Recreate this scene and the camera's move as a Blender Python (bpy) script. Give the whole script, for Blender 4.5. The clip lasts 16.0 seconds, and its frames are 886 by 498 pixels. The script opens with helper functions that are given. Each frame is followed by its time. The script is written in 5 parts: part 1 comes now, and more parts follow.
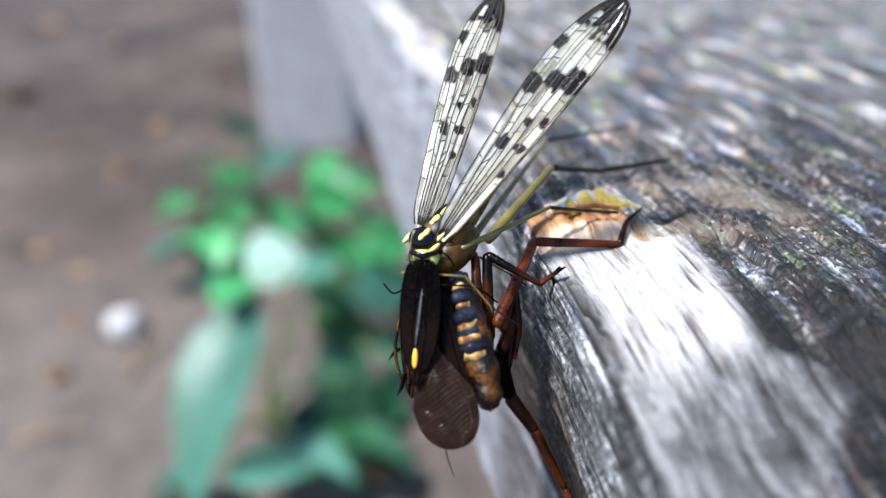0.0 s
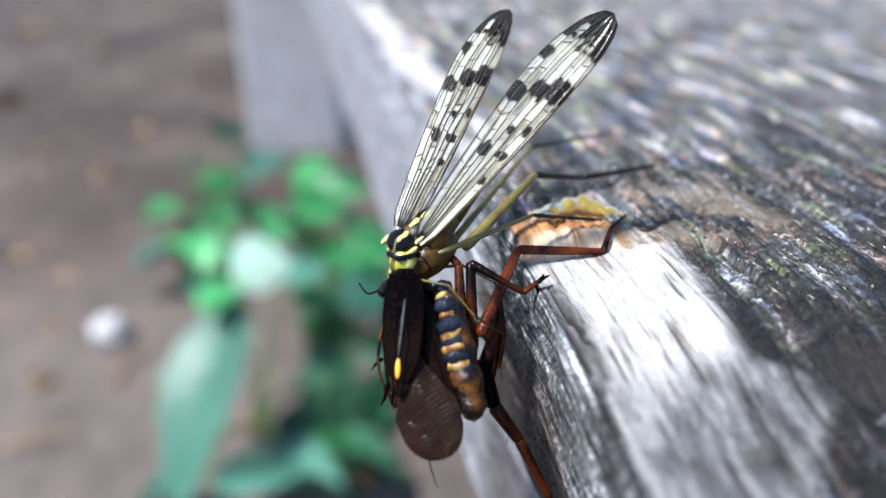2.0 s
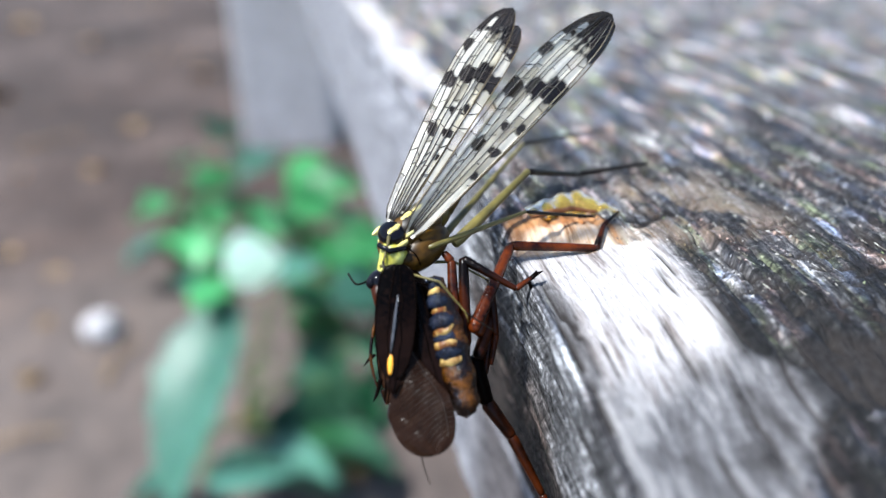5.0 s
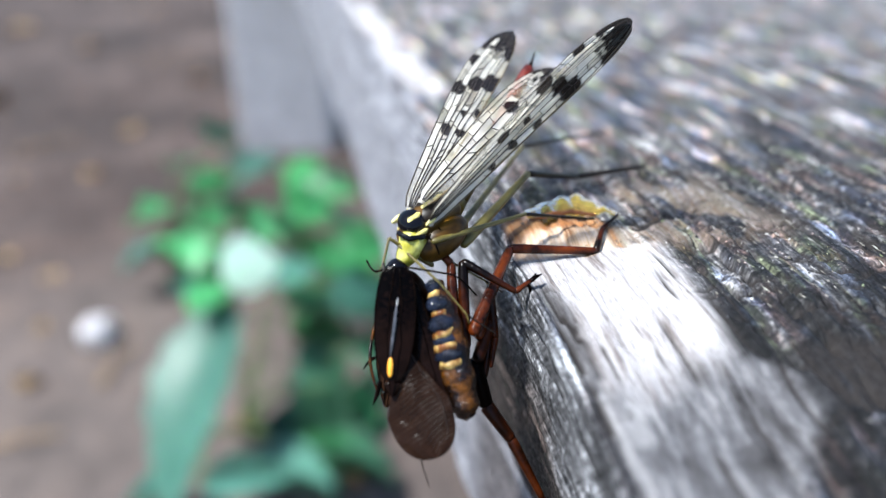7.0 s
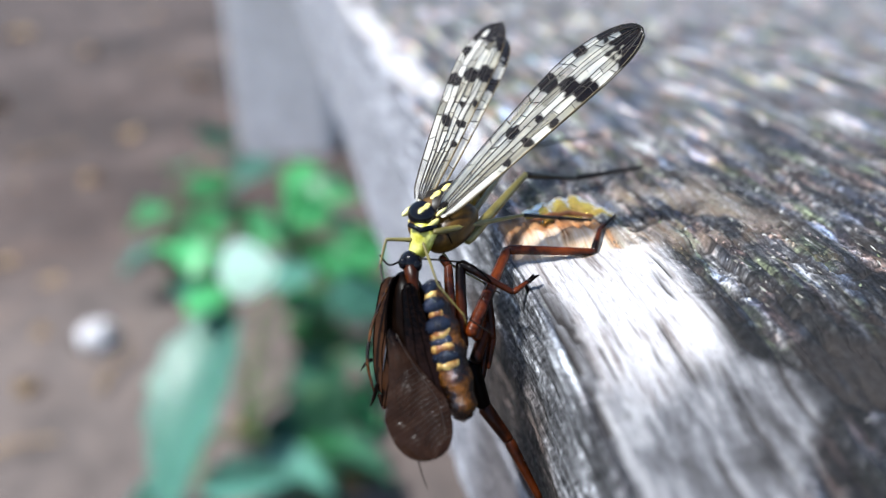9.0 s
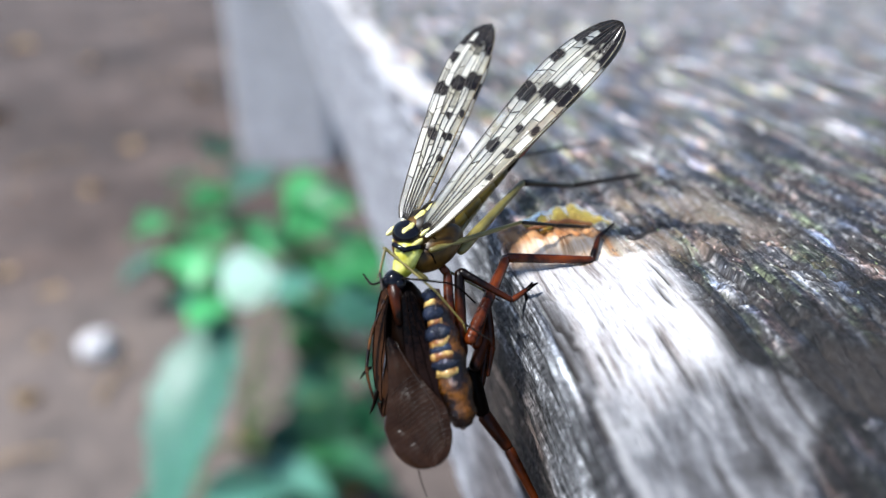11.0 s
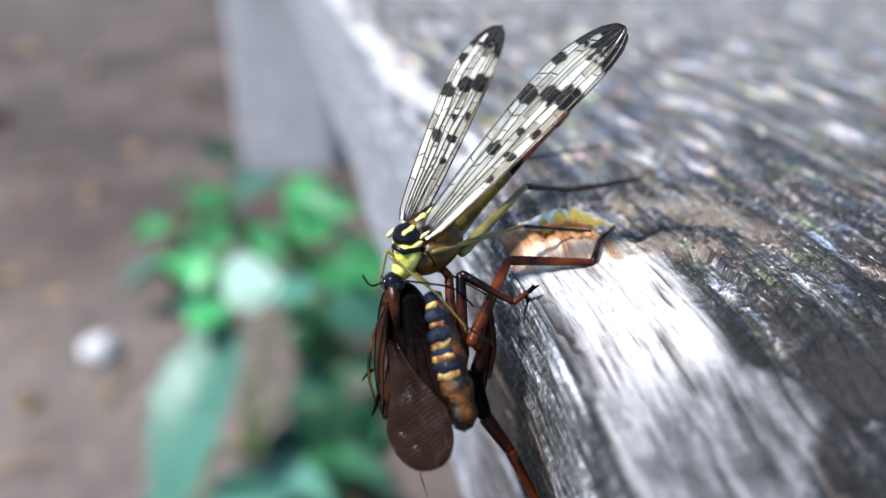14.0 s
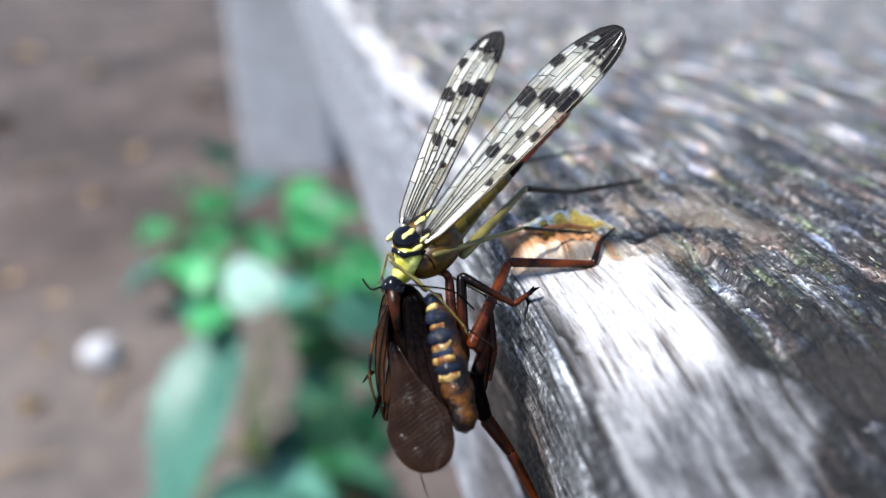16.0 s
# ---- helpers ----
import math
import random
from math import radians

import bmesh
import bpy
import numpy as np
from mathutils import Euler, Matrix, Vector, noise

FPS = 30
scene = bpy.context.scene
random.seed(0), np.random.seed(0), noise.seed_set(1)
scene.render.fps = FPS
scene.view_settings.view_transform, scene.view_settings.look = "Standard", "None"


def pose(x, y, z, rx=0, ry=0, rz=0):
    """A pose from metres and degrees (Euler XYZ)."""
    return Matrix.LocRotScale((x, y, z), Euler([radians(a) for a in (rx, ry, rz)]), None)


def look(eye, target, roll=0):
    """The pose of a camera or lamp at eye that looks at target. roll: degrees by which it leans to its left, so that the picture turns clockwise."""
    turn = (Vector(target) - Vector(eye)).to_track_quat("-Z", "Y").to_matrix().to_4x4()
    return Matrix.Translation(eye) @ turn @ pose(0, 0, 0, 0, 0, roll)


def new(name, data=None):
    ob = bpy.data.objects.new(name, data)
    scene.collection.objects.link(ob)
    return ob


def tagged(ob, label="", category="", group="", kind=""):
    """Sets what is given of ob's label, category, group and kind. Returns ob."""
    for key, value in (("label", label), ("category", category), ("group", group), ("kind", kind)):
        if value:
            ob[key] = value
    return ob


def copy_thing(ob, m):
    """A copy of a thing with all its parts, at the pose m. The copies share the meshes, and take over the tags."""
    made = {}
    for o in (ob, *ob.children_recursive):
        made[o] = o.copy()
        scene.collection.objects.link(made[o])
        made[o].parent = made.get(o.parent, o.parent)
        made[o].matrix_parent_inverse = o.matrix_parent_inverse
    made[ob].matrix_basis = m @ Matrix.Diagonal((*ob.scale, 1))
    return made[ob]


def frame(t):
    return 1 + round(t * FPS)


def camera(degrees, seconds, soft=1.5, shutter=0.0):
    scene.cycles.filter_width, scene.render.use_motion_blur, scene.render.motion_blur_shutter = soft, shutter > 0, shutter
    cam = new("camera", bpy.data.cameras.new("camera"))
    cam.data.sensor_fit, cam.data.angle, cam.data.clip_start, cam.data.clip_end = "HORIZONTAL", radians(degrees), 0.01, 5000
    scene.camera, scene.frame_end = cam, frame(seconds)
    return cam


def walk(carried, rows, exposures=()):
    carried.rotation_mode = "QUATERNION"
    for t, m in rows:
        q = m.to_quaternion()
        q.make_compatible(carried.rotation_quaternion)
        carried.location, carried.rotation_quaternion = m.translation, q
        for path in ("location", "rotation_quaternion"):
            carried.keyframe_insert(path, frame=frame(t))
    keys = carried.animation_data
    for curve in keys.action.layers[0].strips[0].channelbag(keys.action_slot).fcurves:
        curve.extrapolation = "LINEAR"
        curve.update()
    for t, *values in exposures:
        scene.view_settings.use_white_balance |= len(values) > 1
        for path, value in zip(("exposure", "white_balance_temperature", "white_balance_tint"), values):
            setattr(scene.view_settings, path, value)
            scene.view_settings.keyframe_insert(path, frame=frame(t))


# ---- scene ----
cam = camera(61.99, 16.0, soft=1.3)
cam.data.dof.use_dof = True
cam.data.dof.focus_distance = 0.0395
cam.data.dof.aperture_fstop = 20.0
walk(cam, [
        (0, pose(-0.01187, -0.03188, 0.37854, 62.73, 0.62, -11.18)),
        (0.5, pose(-0.01186, -0.03186, 0.37849, 62.72, 0.58, -11.22)),
        (1, pose(-0.01188, -0.03174, 0.37844, 62.71, 0.52, -11.39)),
        (1.5, pose(-0.01189, -0.03170, 0.37843, 62.78, 0.68, -11.71)),
        (2, pose(-0.01156, -0.03153, 0.37863, 62.99, 0.39, -12.15)),
        (2.5, pose(-0.01160, -0.03141, 0.37864, 62.93, 0.25, -12.46)),
        (3, pose(-0.01151, -0.03140, 0.37862, 62.88, 0.15, -12.60)),
        (3.5, pose(-0.01149, -0.03137, 0.37860, 62.76, 0.04, -12.59)),
        (4, pose(-0.01152, -0.03142, 0.37858, 62.70, 0.06, -12.58)),
        (6.5, pose(-0.01155, -0.03148, 0.37847, 62.99, 0.05, -12.66)),
        (7, pose(-0.01164, -0.03147, 0.37847, 63.07, -0.02, -12.76)),
        (7.5, pose(-0.01158, -0.03145, 0.37846, 63.12, -0.01, -12.83)),
        (8, pose(-0.01155, -0.03148, 0.37844, 63.14, -0.00, -12.86)),
        (8.5, pose(-0.01155, -0.03148, 0.37845, 63.19, 0.03, -12.88)),
        (9, pose(-0.01155, -0.03153, 0.37832, 63.38, 0.07, -12.88)),
        (11.5, pose(-0.01151, -0.03177, 0.37832, 64.25, 0.24, -12.87)),
        (12, pose(-0.01151, -0.03178, 0.37834, 64.31, 0.29, -12.85)),
        (12.5, pose(-0.01151, -0.03178, 0.37833, 64.35, 0.29, -12.81)),
        (13, pose(-0.01152, -0.03183, 0.37836, 64.35, 0.30, -12.80)),
        (13.5, pose(-0.01151, -0.03184, 0.37834, 64.38, 0.31, -12.79)),
        (14, pose(-0.01153, -0.03187, 0.37833, 64.42, 0.31, -12.79)),
        (14.5, pose(-0.01150, -0.03190, 0.37834, 64.49, 0.41, -12.78)),
        (15, pose(-0.01152, -0.03188, 0.37831, 64.51, 0.37, -12.76)),
        (15.5, pose(-0.01150, -0.03191, 0.37830, 64.55, 0.39, -12.76)),
        (16, pose(-0.01151, -0.03195, 0.37833, 64.62, 0.43, -12.75)),
], exposures=((0, 1.18, 6080, 7), (16, 1.18, 6080, 7)))

TOP = 0.36       # height of the bench seat over the ground
MM = 0.001

# ---- light: bright hazy daylight from the right ----
world = bpy.data.worlds.new("sky")
scene.world = world
world.use_nodes = True
wn, wl = world.node_tree.nodes, world.node_tree.links
sky = wn.new("ShaderNodeTexSky")
sky.sky_type = "NISHITA"
sky.sun_disc = False
SUN_EL, SUN_AZ = 62.0, -96.0      # azimuth from +y towards +x
sky.sun_elevation = radians(SUN_EL)
sky.sun_rotation = radians(SUN_AZ)
wn["Background"].inputs["Strength"].default_value = 0.10
wl.new(sky.outputs["Color"], wn["Background"].inputs["Color"])
sun = new("sun", bpy.data.lights.new("sun", "SUN"))
sun.data.energy = 4.3
sun.data.angle = radians(7.0)
sun.data.color = (1.0, 0.97, 0.93)
sun_dir = Vector((math.sin(radians(SUN_AZ)) * math.cos(radians(SUN_EL)), math.cos(radians(SUN_AZ)) * math.cos(radians(SUN_EL)), math.sin(radians(SUN_EL))))
sun.matrix_basis = look(sun_dir * 3, (0, 0, 0))


# ---- materials ----
def material(name):
    m = bpy.data.materials.new(name)
    m.use_nodes = True
    return m, m.node_tree.nodes, m.node_tree.links, m.node_tree.nodes["Principled BSDF"]


def ramp(nodes, stops):
    r = nodes.new("ShaderNodeValToRGB")
    e = r.color_ramp.elements
    while len(e) < len(stops):
        e.new(0.5)
    for el, (p, c) in zip(e, stops):
        el.position, el.color = p, (*c, 1)
    return r


def noise_node(nodes, links, vec, scale, detail=4, rough=0.55):
    n = nodes.new("ShaderNodeTexNoise")
    n.inputs["Scale"].default_value, n.inputs["Detail"].default_value, n.inputs["Roughness"].default_value = scale, detail, rough
    if vec is not None:
        links.new(vec, n.inputs["Vector"])
    return n


def scaled(nodes, links, vec, s):
    m = nodes.new("ShaderNodeMapping")
    m.inputs["Scale"].default_value = s
    links.new(vec, m.inputs["Vector"])
    return m.outputs["Vector"]


def mix_rgb(nodes, links, fac, a, b, mode="MIX"):
    m = nodes.new("ShaderNodeMix")
    m.data_type, m.blend_type = "RGBA", mode
    for sock, val in ((m.inputs[0], fac), (m.inputs[6], a), (m.inputs[7], b)):
        if hasattr(val, "is_linked"):
            links.new(val, sock)
        elif isinstance(val, tuple):
            sock.default_value = (*val, 1)
        else:
            sock.default_value = val
    return m.outputs[2]


def bump(nodes, links, height, strength, distance, bsdf):
    b = nodes.new("ShaderNodeBump")
    b.inputs["Strength"].default_value, b.inputs["Distance"].default_value = strength, distance
    links.new(height, b.inputs["Height"])
    links.new(b.outputs["Normal"], bsdf.inputs["Normal"])


def simple(name, dark, light, scale, rough=0.5, metal=0.0, bump_d=0.0, spec=0.5, sss=0.0, coat=0.0, lo=0.32, hi=0.68):
    """A mottled material: two colours mixed by noise of the given scale (per metre), with finer relief."""
    m, n, l, b = material(name)
    co = n.new("ShaderNodeTexCoord").outputs["Object"]
    no = noise_node(n, l, co, scale)
    r = ramp(n, ((lo, dark), (hi, light)))
    l.new(no.outputs["Fac"], r.inputs["Fac"])
    l.new(r.outputs["Color"], b.inputs["Base Color"])
    b.inputs["Roughness"].default_value, b.inputs["Metallic"].default_value = rough, metal
    b.inputs["Specular IOR Level"].default_value = spec
    b.inputs["Coat Weight"].default_value = coat
    if sss:
        b.inputs["Subsurface Weight"].default_value = sss
        b.inputs["Subsurface Radius"].default_value = (0.0006, 0.0004, 0.0002)
        b.inputs["Subsurface Scale"].default_value = 1.0
    if bump_d:
        f = noise_node(n, l, co, scale * 6, 3)
        bump(n, l, f.outputs["Fac"], 0.6, bump_d, b)
    return m


def wood_material():
    """Weathered bench timber: silver-grey grain, mossy dark top, freshly split pale strip."""
    m, n, l, b = material("weathered_wood")
    uv = n.new("ShaderNodeUVMap")
    uv.uv_map = "grain"
    vec = uv.outputs["UV"]                       # across, along, in millimetres

    def attr(name):
        a = n.new("ShaderNodeAttribute")
        a.attribute_name = name
        return a.outputs["Fac"]

    def math_node(op, x, y):
        k = n.new("ShaderNodeMath")
        k.operation = op
        for sock, val in zip(k.inputs, (x, y)):
            if hasattr(val, "is_linked"):
                l.new(val, sock)
            else:
                sock.default_value = val
        return k.outputs[0]

    def tinted(fac, stops):
        r = ramp(n, stops)
        l.new(fac, r.inputs["Fac"])
        return r.outputs["Color"]

    fibre = noise_node(n, l, scaled(n, l, vec, (1.0, 0.07, 1)), 4.2, 6, 0.62).outputs["Fac"]
    streak = noise_node(n, l, scaled(n, l, vec, (1.0, 0.12, 1)), 1.1, 5, 0.6).outputs["Fac"]
    coarse = noise_node(n, l, scaled(n, l, vec, (1.0, 0.13, 1)), 0.6, 4, 0.55).outputs["Fac"]
    patch = noise_node(n, l, scaled(n, l, vec, (0.8, 0.42, 1)), 0.9, 6, 0.68).outputs["Fac"]
    hue = noise_node(n, l, scaled(n, l, vec, (1.0, 0.25, 1)), 0.7, 5, 0.65).outputs["Color"]
    speck = noise_node(n, l, scaled(n, l, vec, (0.8, 0.8, 1)), 3.0, 6, 0.75).outputs["Fac"]
    # mossy weathered top: slate, tan, olive and bleached crumbs
    weave = math_node("ADD", math_node("MULTIPLY", coarse, 1.25), math_node("MULTIPLY", streak, 1.0))
    tone = math_node("MULTIPLY", math_node("ADD", math_node("ADD", weave, math_node("MULTIPLY", fibre, 0.95)), math_node("ADD", math_node("MULTIPLY", speck, 1.25), math_node("MULTIPLY", patch, 0.6))), 1 / 5.05)
    broad = math_node("MULTIPLY", math_node("ADD", weave, math_node("MULTIPLY", fibre, 0.35)), 1 / 2.6)
    top = tinted(tone, ((0.440, (0.004, 0.005, 0.006)), (0.475, (0.018, 0.019, 0.023)), (0.508, (0.064, 0.063, 0.067)), (0.542, (0.21, 0.205, 0.198)), (0.580, (0.74, 0.73, 0.71))))
    flake = n.new("ShaderNodeTexVoronoi")
    flake.feature = "DISTANCE_TO_EDGE"
    flake.inputs["Scale"].default_value = 1.5
    warp = mix_rgb(n, l, 0.22, scaled(n, l, vec, (1.0, 0.30, 1)), hue)
    l.new(warp, flake.inputs["Vector"])
    edge = tinted(flake.outputs["Distance"], ((0.012, (0.6, 0.6, 0.6)), (0.045, (0, 0, 0))))
    gate = tinted(patch, ((0.46, (0, 0, 0)), (0.54, (1, 1, 1))))
    top = mix_rgb(n, l, mix_rgb(n, l, 1.0, edge, gate, "MULTIPLY"), top, (0.006, 0.006, 0.007))
    check = noise_node(n, l, scaled(n, l, vec, (0.35, 1.3, 1)), 0.8, 5, 0.6).outputs["Fac"]
    top = mix_rgb(n, l, tinted(check, ((0.60, (0, 0, 0)), (0.63, (0.92, 0.92, 0.92)))), top, (0.005, 0.005, 0.006))
    crumbs = noise_node(n, l, scaled(n, l, vec, (1.0, 0.6, 1)), 6.5, 2, 0.5).outputs["Fac"]
    top = mix_rgb(n, l, tinted(crumbs, ((0.66, (0, 0, 0)), (0.72, (0.8, 0.8, 0.8)))), top, (0.75, 0.74, 0.70))
    sep = n.new("ShaderNodeSeparateColor")
    l.new(hue, sep.inputs["Color"])
    # far seat paler: grazing sky glare on the wood put into this ramp
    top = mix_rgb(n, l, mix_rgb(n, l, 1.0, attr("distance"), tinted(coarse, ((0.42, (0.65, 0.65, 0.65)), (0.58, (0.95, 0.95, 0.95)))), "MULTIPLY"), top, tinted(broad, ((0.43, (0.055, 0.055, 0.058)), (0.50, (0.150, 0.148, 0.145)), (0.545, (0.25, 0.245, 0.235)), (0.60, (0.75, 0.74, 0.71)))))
    top = mix_rgb(n, l, tinted(sep.outputs["Red"], ((0.50, (0, 0, 0)), (0.60, (0.8, 0.8, 0.8)))), top, mix_rgb(n, l, 1.0, top, (1.50, 0.98, 0.80), "MULTIPLY"))
    top = mix_rgb(n, l, tinted(sep.outputs["Green"], ((0.54, (0, 0, 0)), (0.62, (0.8, 0.8, 0.8)))), top, mix_rgb(n, l, 1.0, top, (0.88, 1.06, 0.55), "MULTIPLY"))
    top = mix_rgb(n, l, tinted(sep.outputs["Blue"], ((0.52, (0, 0, 0)), (0.62, (0.8, 0.8, 0.8)))), top, mix_rgb(n, l, 1.0, top, (0.70, 0.92, 1.40), "MULTIPLY"))
    top = mix_rgb(n, l, attr("damp"), top, mix_rgb(n, l, 1.0, top, (0.12, 0.12, 0.125), "MULTIPLY"))
    # pale split strip: bleached fibres, brown bands, grey weathered foot
    pale = tinted(math_node("MULTIPLY", math_node("ADD", fibre, streak), 0.5), ((0.35, (0.13, 0.105, 0.095)), (0.42, (0.36, 0.325, 0.305)), (0.47, (0.53, 0.505, 0.49)), (0.60, (0.72, 0.71, 0.70))))
    grey = tinted(math_node("MULTIPLY", math_node("ADD", streak, patch), 0.5), ((0.38, (0.020, 0.018, 0.017)), (0.46, (0.085, 0.082, 0.083)), (0.52, (0.165, 0.163, 0.168)), (0.60, (0.34, 0.335, 0.33))))
    pale = mix_rgb(n, l, attr("stain"), pale, grey)
    thread = noise_node(n, l, scaled(n, l, vec, (1.0, 0.14, 1)), 9.0, 3, 0.6).outputs["Fac"]
    pale = mix_rgb(n, l, tinted(thread, ((0.30, (0.75, 0.75, 0.75)), (0.44, (0, 0, 0)))), pale, mix_rgb(n, l, 1.0, pale, (0.34, 0.30, 0.28), "MULTIPLY"))
    col = mix_rgb(n, l, 1.0, mix_rgb(n, l, attr("bare"), top, pale), (0.74, 0.73, 0.75), "MULTIPLY")
    # flank: dark grooves between silvery fibres
    side = tinted(math_node("MULTIPLY", math_node("ADD", math_node("ADD", fibre, speck), streak), 0.3333), ((0.43, (0.006, 0.006, 0.007)), (0.490, (0.048, 0.048, 0.052)), (0.540, (0.19, 0.19, 0.20)), (0.59, (0.70, 0.72, 0.76))))
    low = tinted(math_node("MULTIPLY", math_node("ADD", streak, patch), 0.5), ((0.40, (0.10, 0.10, 0.115)), (0.50, (0.245, 0.245, 0.27)), (0.60, (0.40, 0.40, 0.43))))
    # the low and far flank take the paler ramp
    side = mix_rgb(n, l, attr("flank_pale"), side, low)
    # brown stain and the prey's shade on the flank, both put into the colour
    side = mix_rgb(n, l, attr("stain_shade"), side, mix_rgb(n, l, 1.0, side, (0.13, 0.075, 0.05), "MULTIPLY"))
    col = mix_rgb(n, l, attr("flank"), col, side)
    fresh = tinted(math_node("MULTIPLY", math_node("ADD", streak, fibre), 0.5), ((0.36, (0.26, 0.11, 0.04)), (0.42, (0.64, 0.43, 0.26)), (0.48, (0.74, 0.57, 0.42)), (0.60, (0.88, 0.77, 0.64))))
    col = mix_rgb(n, l, attr("fresh"), col, fresh)
    col = mix_rgb(n, l, attr("wet"), col, mix_rgb(n, l, 1.0, fresh, (0.48, 0.29, 0.15), "MULTIPLY"))
    col = mix_rgb(n, l, attr("crack"), col, (0.016, 0.013, 0.012))
    l.new(col, b.inputs["Base Color"])
    b.inputs["Specular IOR Level"].default_value = 0.28
    rough = tinted(speck, ((0.40, (0.85, 0.85, 0.85)), (0.60, (0.45, 0.45, 0.45))))
    l.new(rough, b.inputs["Roughness"])
    bump(n, l, math_node("ADD", math_node("ADD", fibre, math_node("MULTIPLY", speck, 0.35)), streak), 0.9, 0.0003, b)
    return m


def wing_material(name, clear, tinted, clear_alpha, tint_alpha, rough, spec=0.8, glow=0.0, vary_by=0.3):
    """Membrane: nearly clear between the veins, pigmented where the attribute says so."""
    m, n, l, b = material(name)
    at = n.new("ShaderNodeAttribute")
    at.attribute_name = "pigment"
    co = n.new("ShaderNodeTexCoord").outputs["Object"]
    no = noise_node(n, l, co, 900, 3)
    var = ramp(n, ((0.3, (0.75, 0.75, 0.78)), (0.7, (1.1, 1.08, 1.0))))
    l.new(no.outputs["Fac"], var.inputs["Fac"])
    cell = n.new("ShaderNodeAttribute")
    cell.attribute_name = "cell"
    hue = ramp(n, ((0.0, (0.70, 0.66, 0.54)), (0.45, (0.96, 0.94, 0.88)), (1.0, (1.0, 1.0, 1.0))))
    l.new(cell.outputs["Fac"], hue.inputs["Fac"])
    c = mix_rgb(n, l, at.outputs["Fac"], mix_rgb(n, l, 1.0, clear, hue.outputs["Color"], "MULTIPLY"), tinted)
    c = mix_rgb(n, l, 1.0, c, var.outputs["Color"], "MULTIPLY")
    l.new(c, b.inputs["Base Color"])
    mr = n.new("ShaderNodeMapRange")
    mr.inputs["To Min"].default_value, mr.inputs["To Max"].default_value = clear_alpha, tint_alpha
    l.new(at.outputs["Fac"], mr.inputs["Value"])
    vary = n.new("ShaderNodeMapRange")
    vary.inputs["To Min"].default_value, vary.inputs["To Max"].default_value = clear_alpha * (1 - vary_by), min(0.985 if vary_by else 1.0, clear_alpha * (1 + vary_by))
    l.new(cell.outputs["Fac"], vary.inputs["Value"])
    l.new(vary.outputs["Result"], mr.inputs["To Min"])
    l.new(mr.outputs["Result"], b.inputs["Alpha"])
    b.inputs["Roughness"].default_value = rough
    b.inputs["Specular IOR Level"].default_value = spec
    bump(n, l, no.outputs["Fac"], 0.35, 0.0003, b)
    if glow:
        tr = n.new("ShaderNodeBsdfTranslucent")
        l.new(c, tr.inputs["Color"])
        clear_b = n.new("ShaderNodeBsdfTransparent")
        inner = n.new("ShaderNodeMixShader")
        inner.inputs[0].default_value = 1.0
        l.new(mr.outputs["Result"], inner.inputs[0])
        l.new(clear_b.outputs[0], inner.inputs[1])
        l.new(tr.outputs[0], inner.inputs[2])
        both = n.new("ShaderNodeMixShader")
        both.inputs[0].default_value = glow
        l.new(b.outputs[0], both.inputs[1])
        l.new(inner.outputs[0], both.inputs[2])
        l.new(both.outputs[0], n["Material Output"].inputs["Surface"])
    return m


WOOD = wood_material()
M_BLACK = simple("black_cuticle", (0.0015, 0.0015, 0.0025), (0.005, 0.005, 0.008), 900, 0.10, spec=0.2)
M_YELLOW = simple("yellow_cuticle", (0.30, 0.27, 0.012), (0.74, 0.72, 0.20), 1400, 0.28, lo=0.36, hi=0.64)
M_PALE = simple("cream_cuticle", (0.40, 0.33, 0.07), (0.74, 0.68, 0.30), 1500, 0.5, spec=0.25)
M_OLIVE = simple("olive_cuticle", (0.014, 0.009, 0.0008), (0.085, 0.058, 0.003), 800, 0.32, spec=0.25)
M_TAWNY = simple("tawny_cuticle", (0.014, 0.006, 0.0008), (0.105, 0.050, 0.004), 900, 0.4, spec=0.22)
M_LEG = simple("olive_leg", (0.055, 0.044, 0.009), (0.155, 0.125, 0.028), 800, 0.4)
M_LEG_DARK = simple("dark_leg", (0.004, 0.003, 0.002), (0.015, 0.010, 0.006), 800, 0.4, spec=0.2)
M_RED = simple("red_tail", (0.05, 0.006, 0.004), (0.24, 0.032, 0.018), 900, 0.42, spec=0.25)
M_BROWN = simple("red_brown_leg", (0.014, 0.0025, 0.0007), (0.105, 0.020, 0.0028), 900, 0.26, spec=0.2, bump_d=0.00006, lo=0.40, hi=0.66)
M_SHIN = simple("dark_red_leg", (0.002, 0.0006, 0.0003), (0.050, 0.010, 0.0016), 700, 0.3, spec=0.14, bump_d=0.00005, lo=0.40, hi=0.68)
M_DARK = simple("dark_brown_cuticle", (0.0008, 0.0005, 0.0003), (0.004, 0.0018, 0.0011), 900, 0.3, spec=0.03)
M_AMBER = simple("amber_cuticle", (0.004, 0.0014, 0.0005), (0.115, 0.040, 0.003), 1000, 0.10, spec=0.4, lo=0.46, hi=0.68, bump_d=0.0002)
M_BLUE = simple("blue_black_plate", (0.003, 0.004, 0.008), (0.014, 0.019, 0.036), 1500, 0.11, spec=0.28, bump_d=0.00015)
M_CREAM = simple("cream_band", (0.12, 0.038, 0.005), (0.52, 0.37, 0.12), 1500, 0.14, lo=0.42, hi=0.66, bump_d=0.0001)
M_ORANGE = simple("orange_spot", (0.75, 0.22, 0.01), (0.95, 0.45, 0.04), 2500, 0.35)
M_VEIN = simple("dark_vein", (0.010, 0.007, 0.005), (0.040, 0.028, 0.018), 900, 0.4)
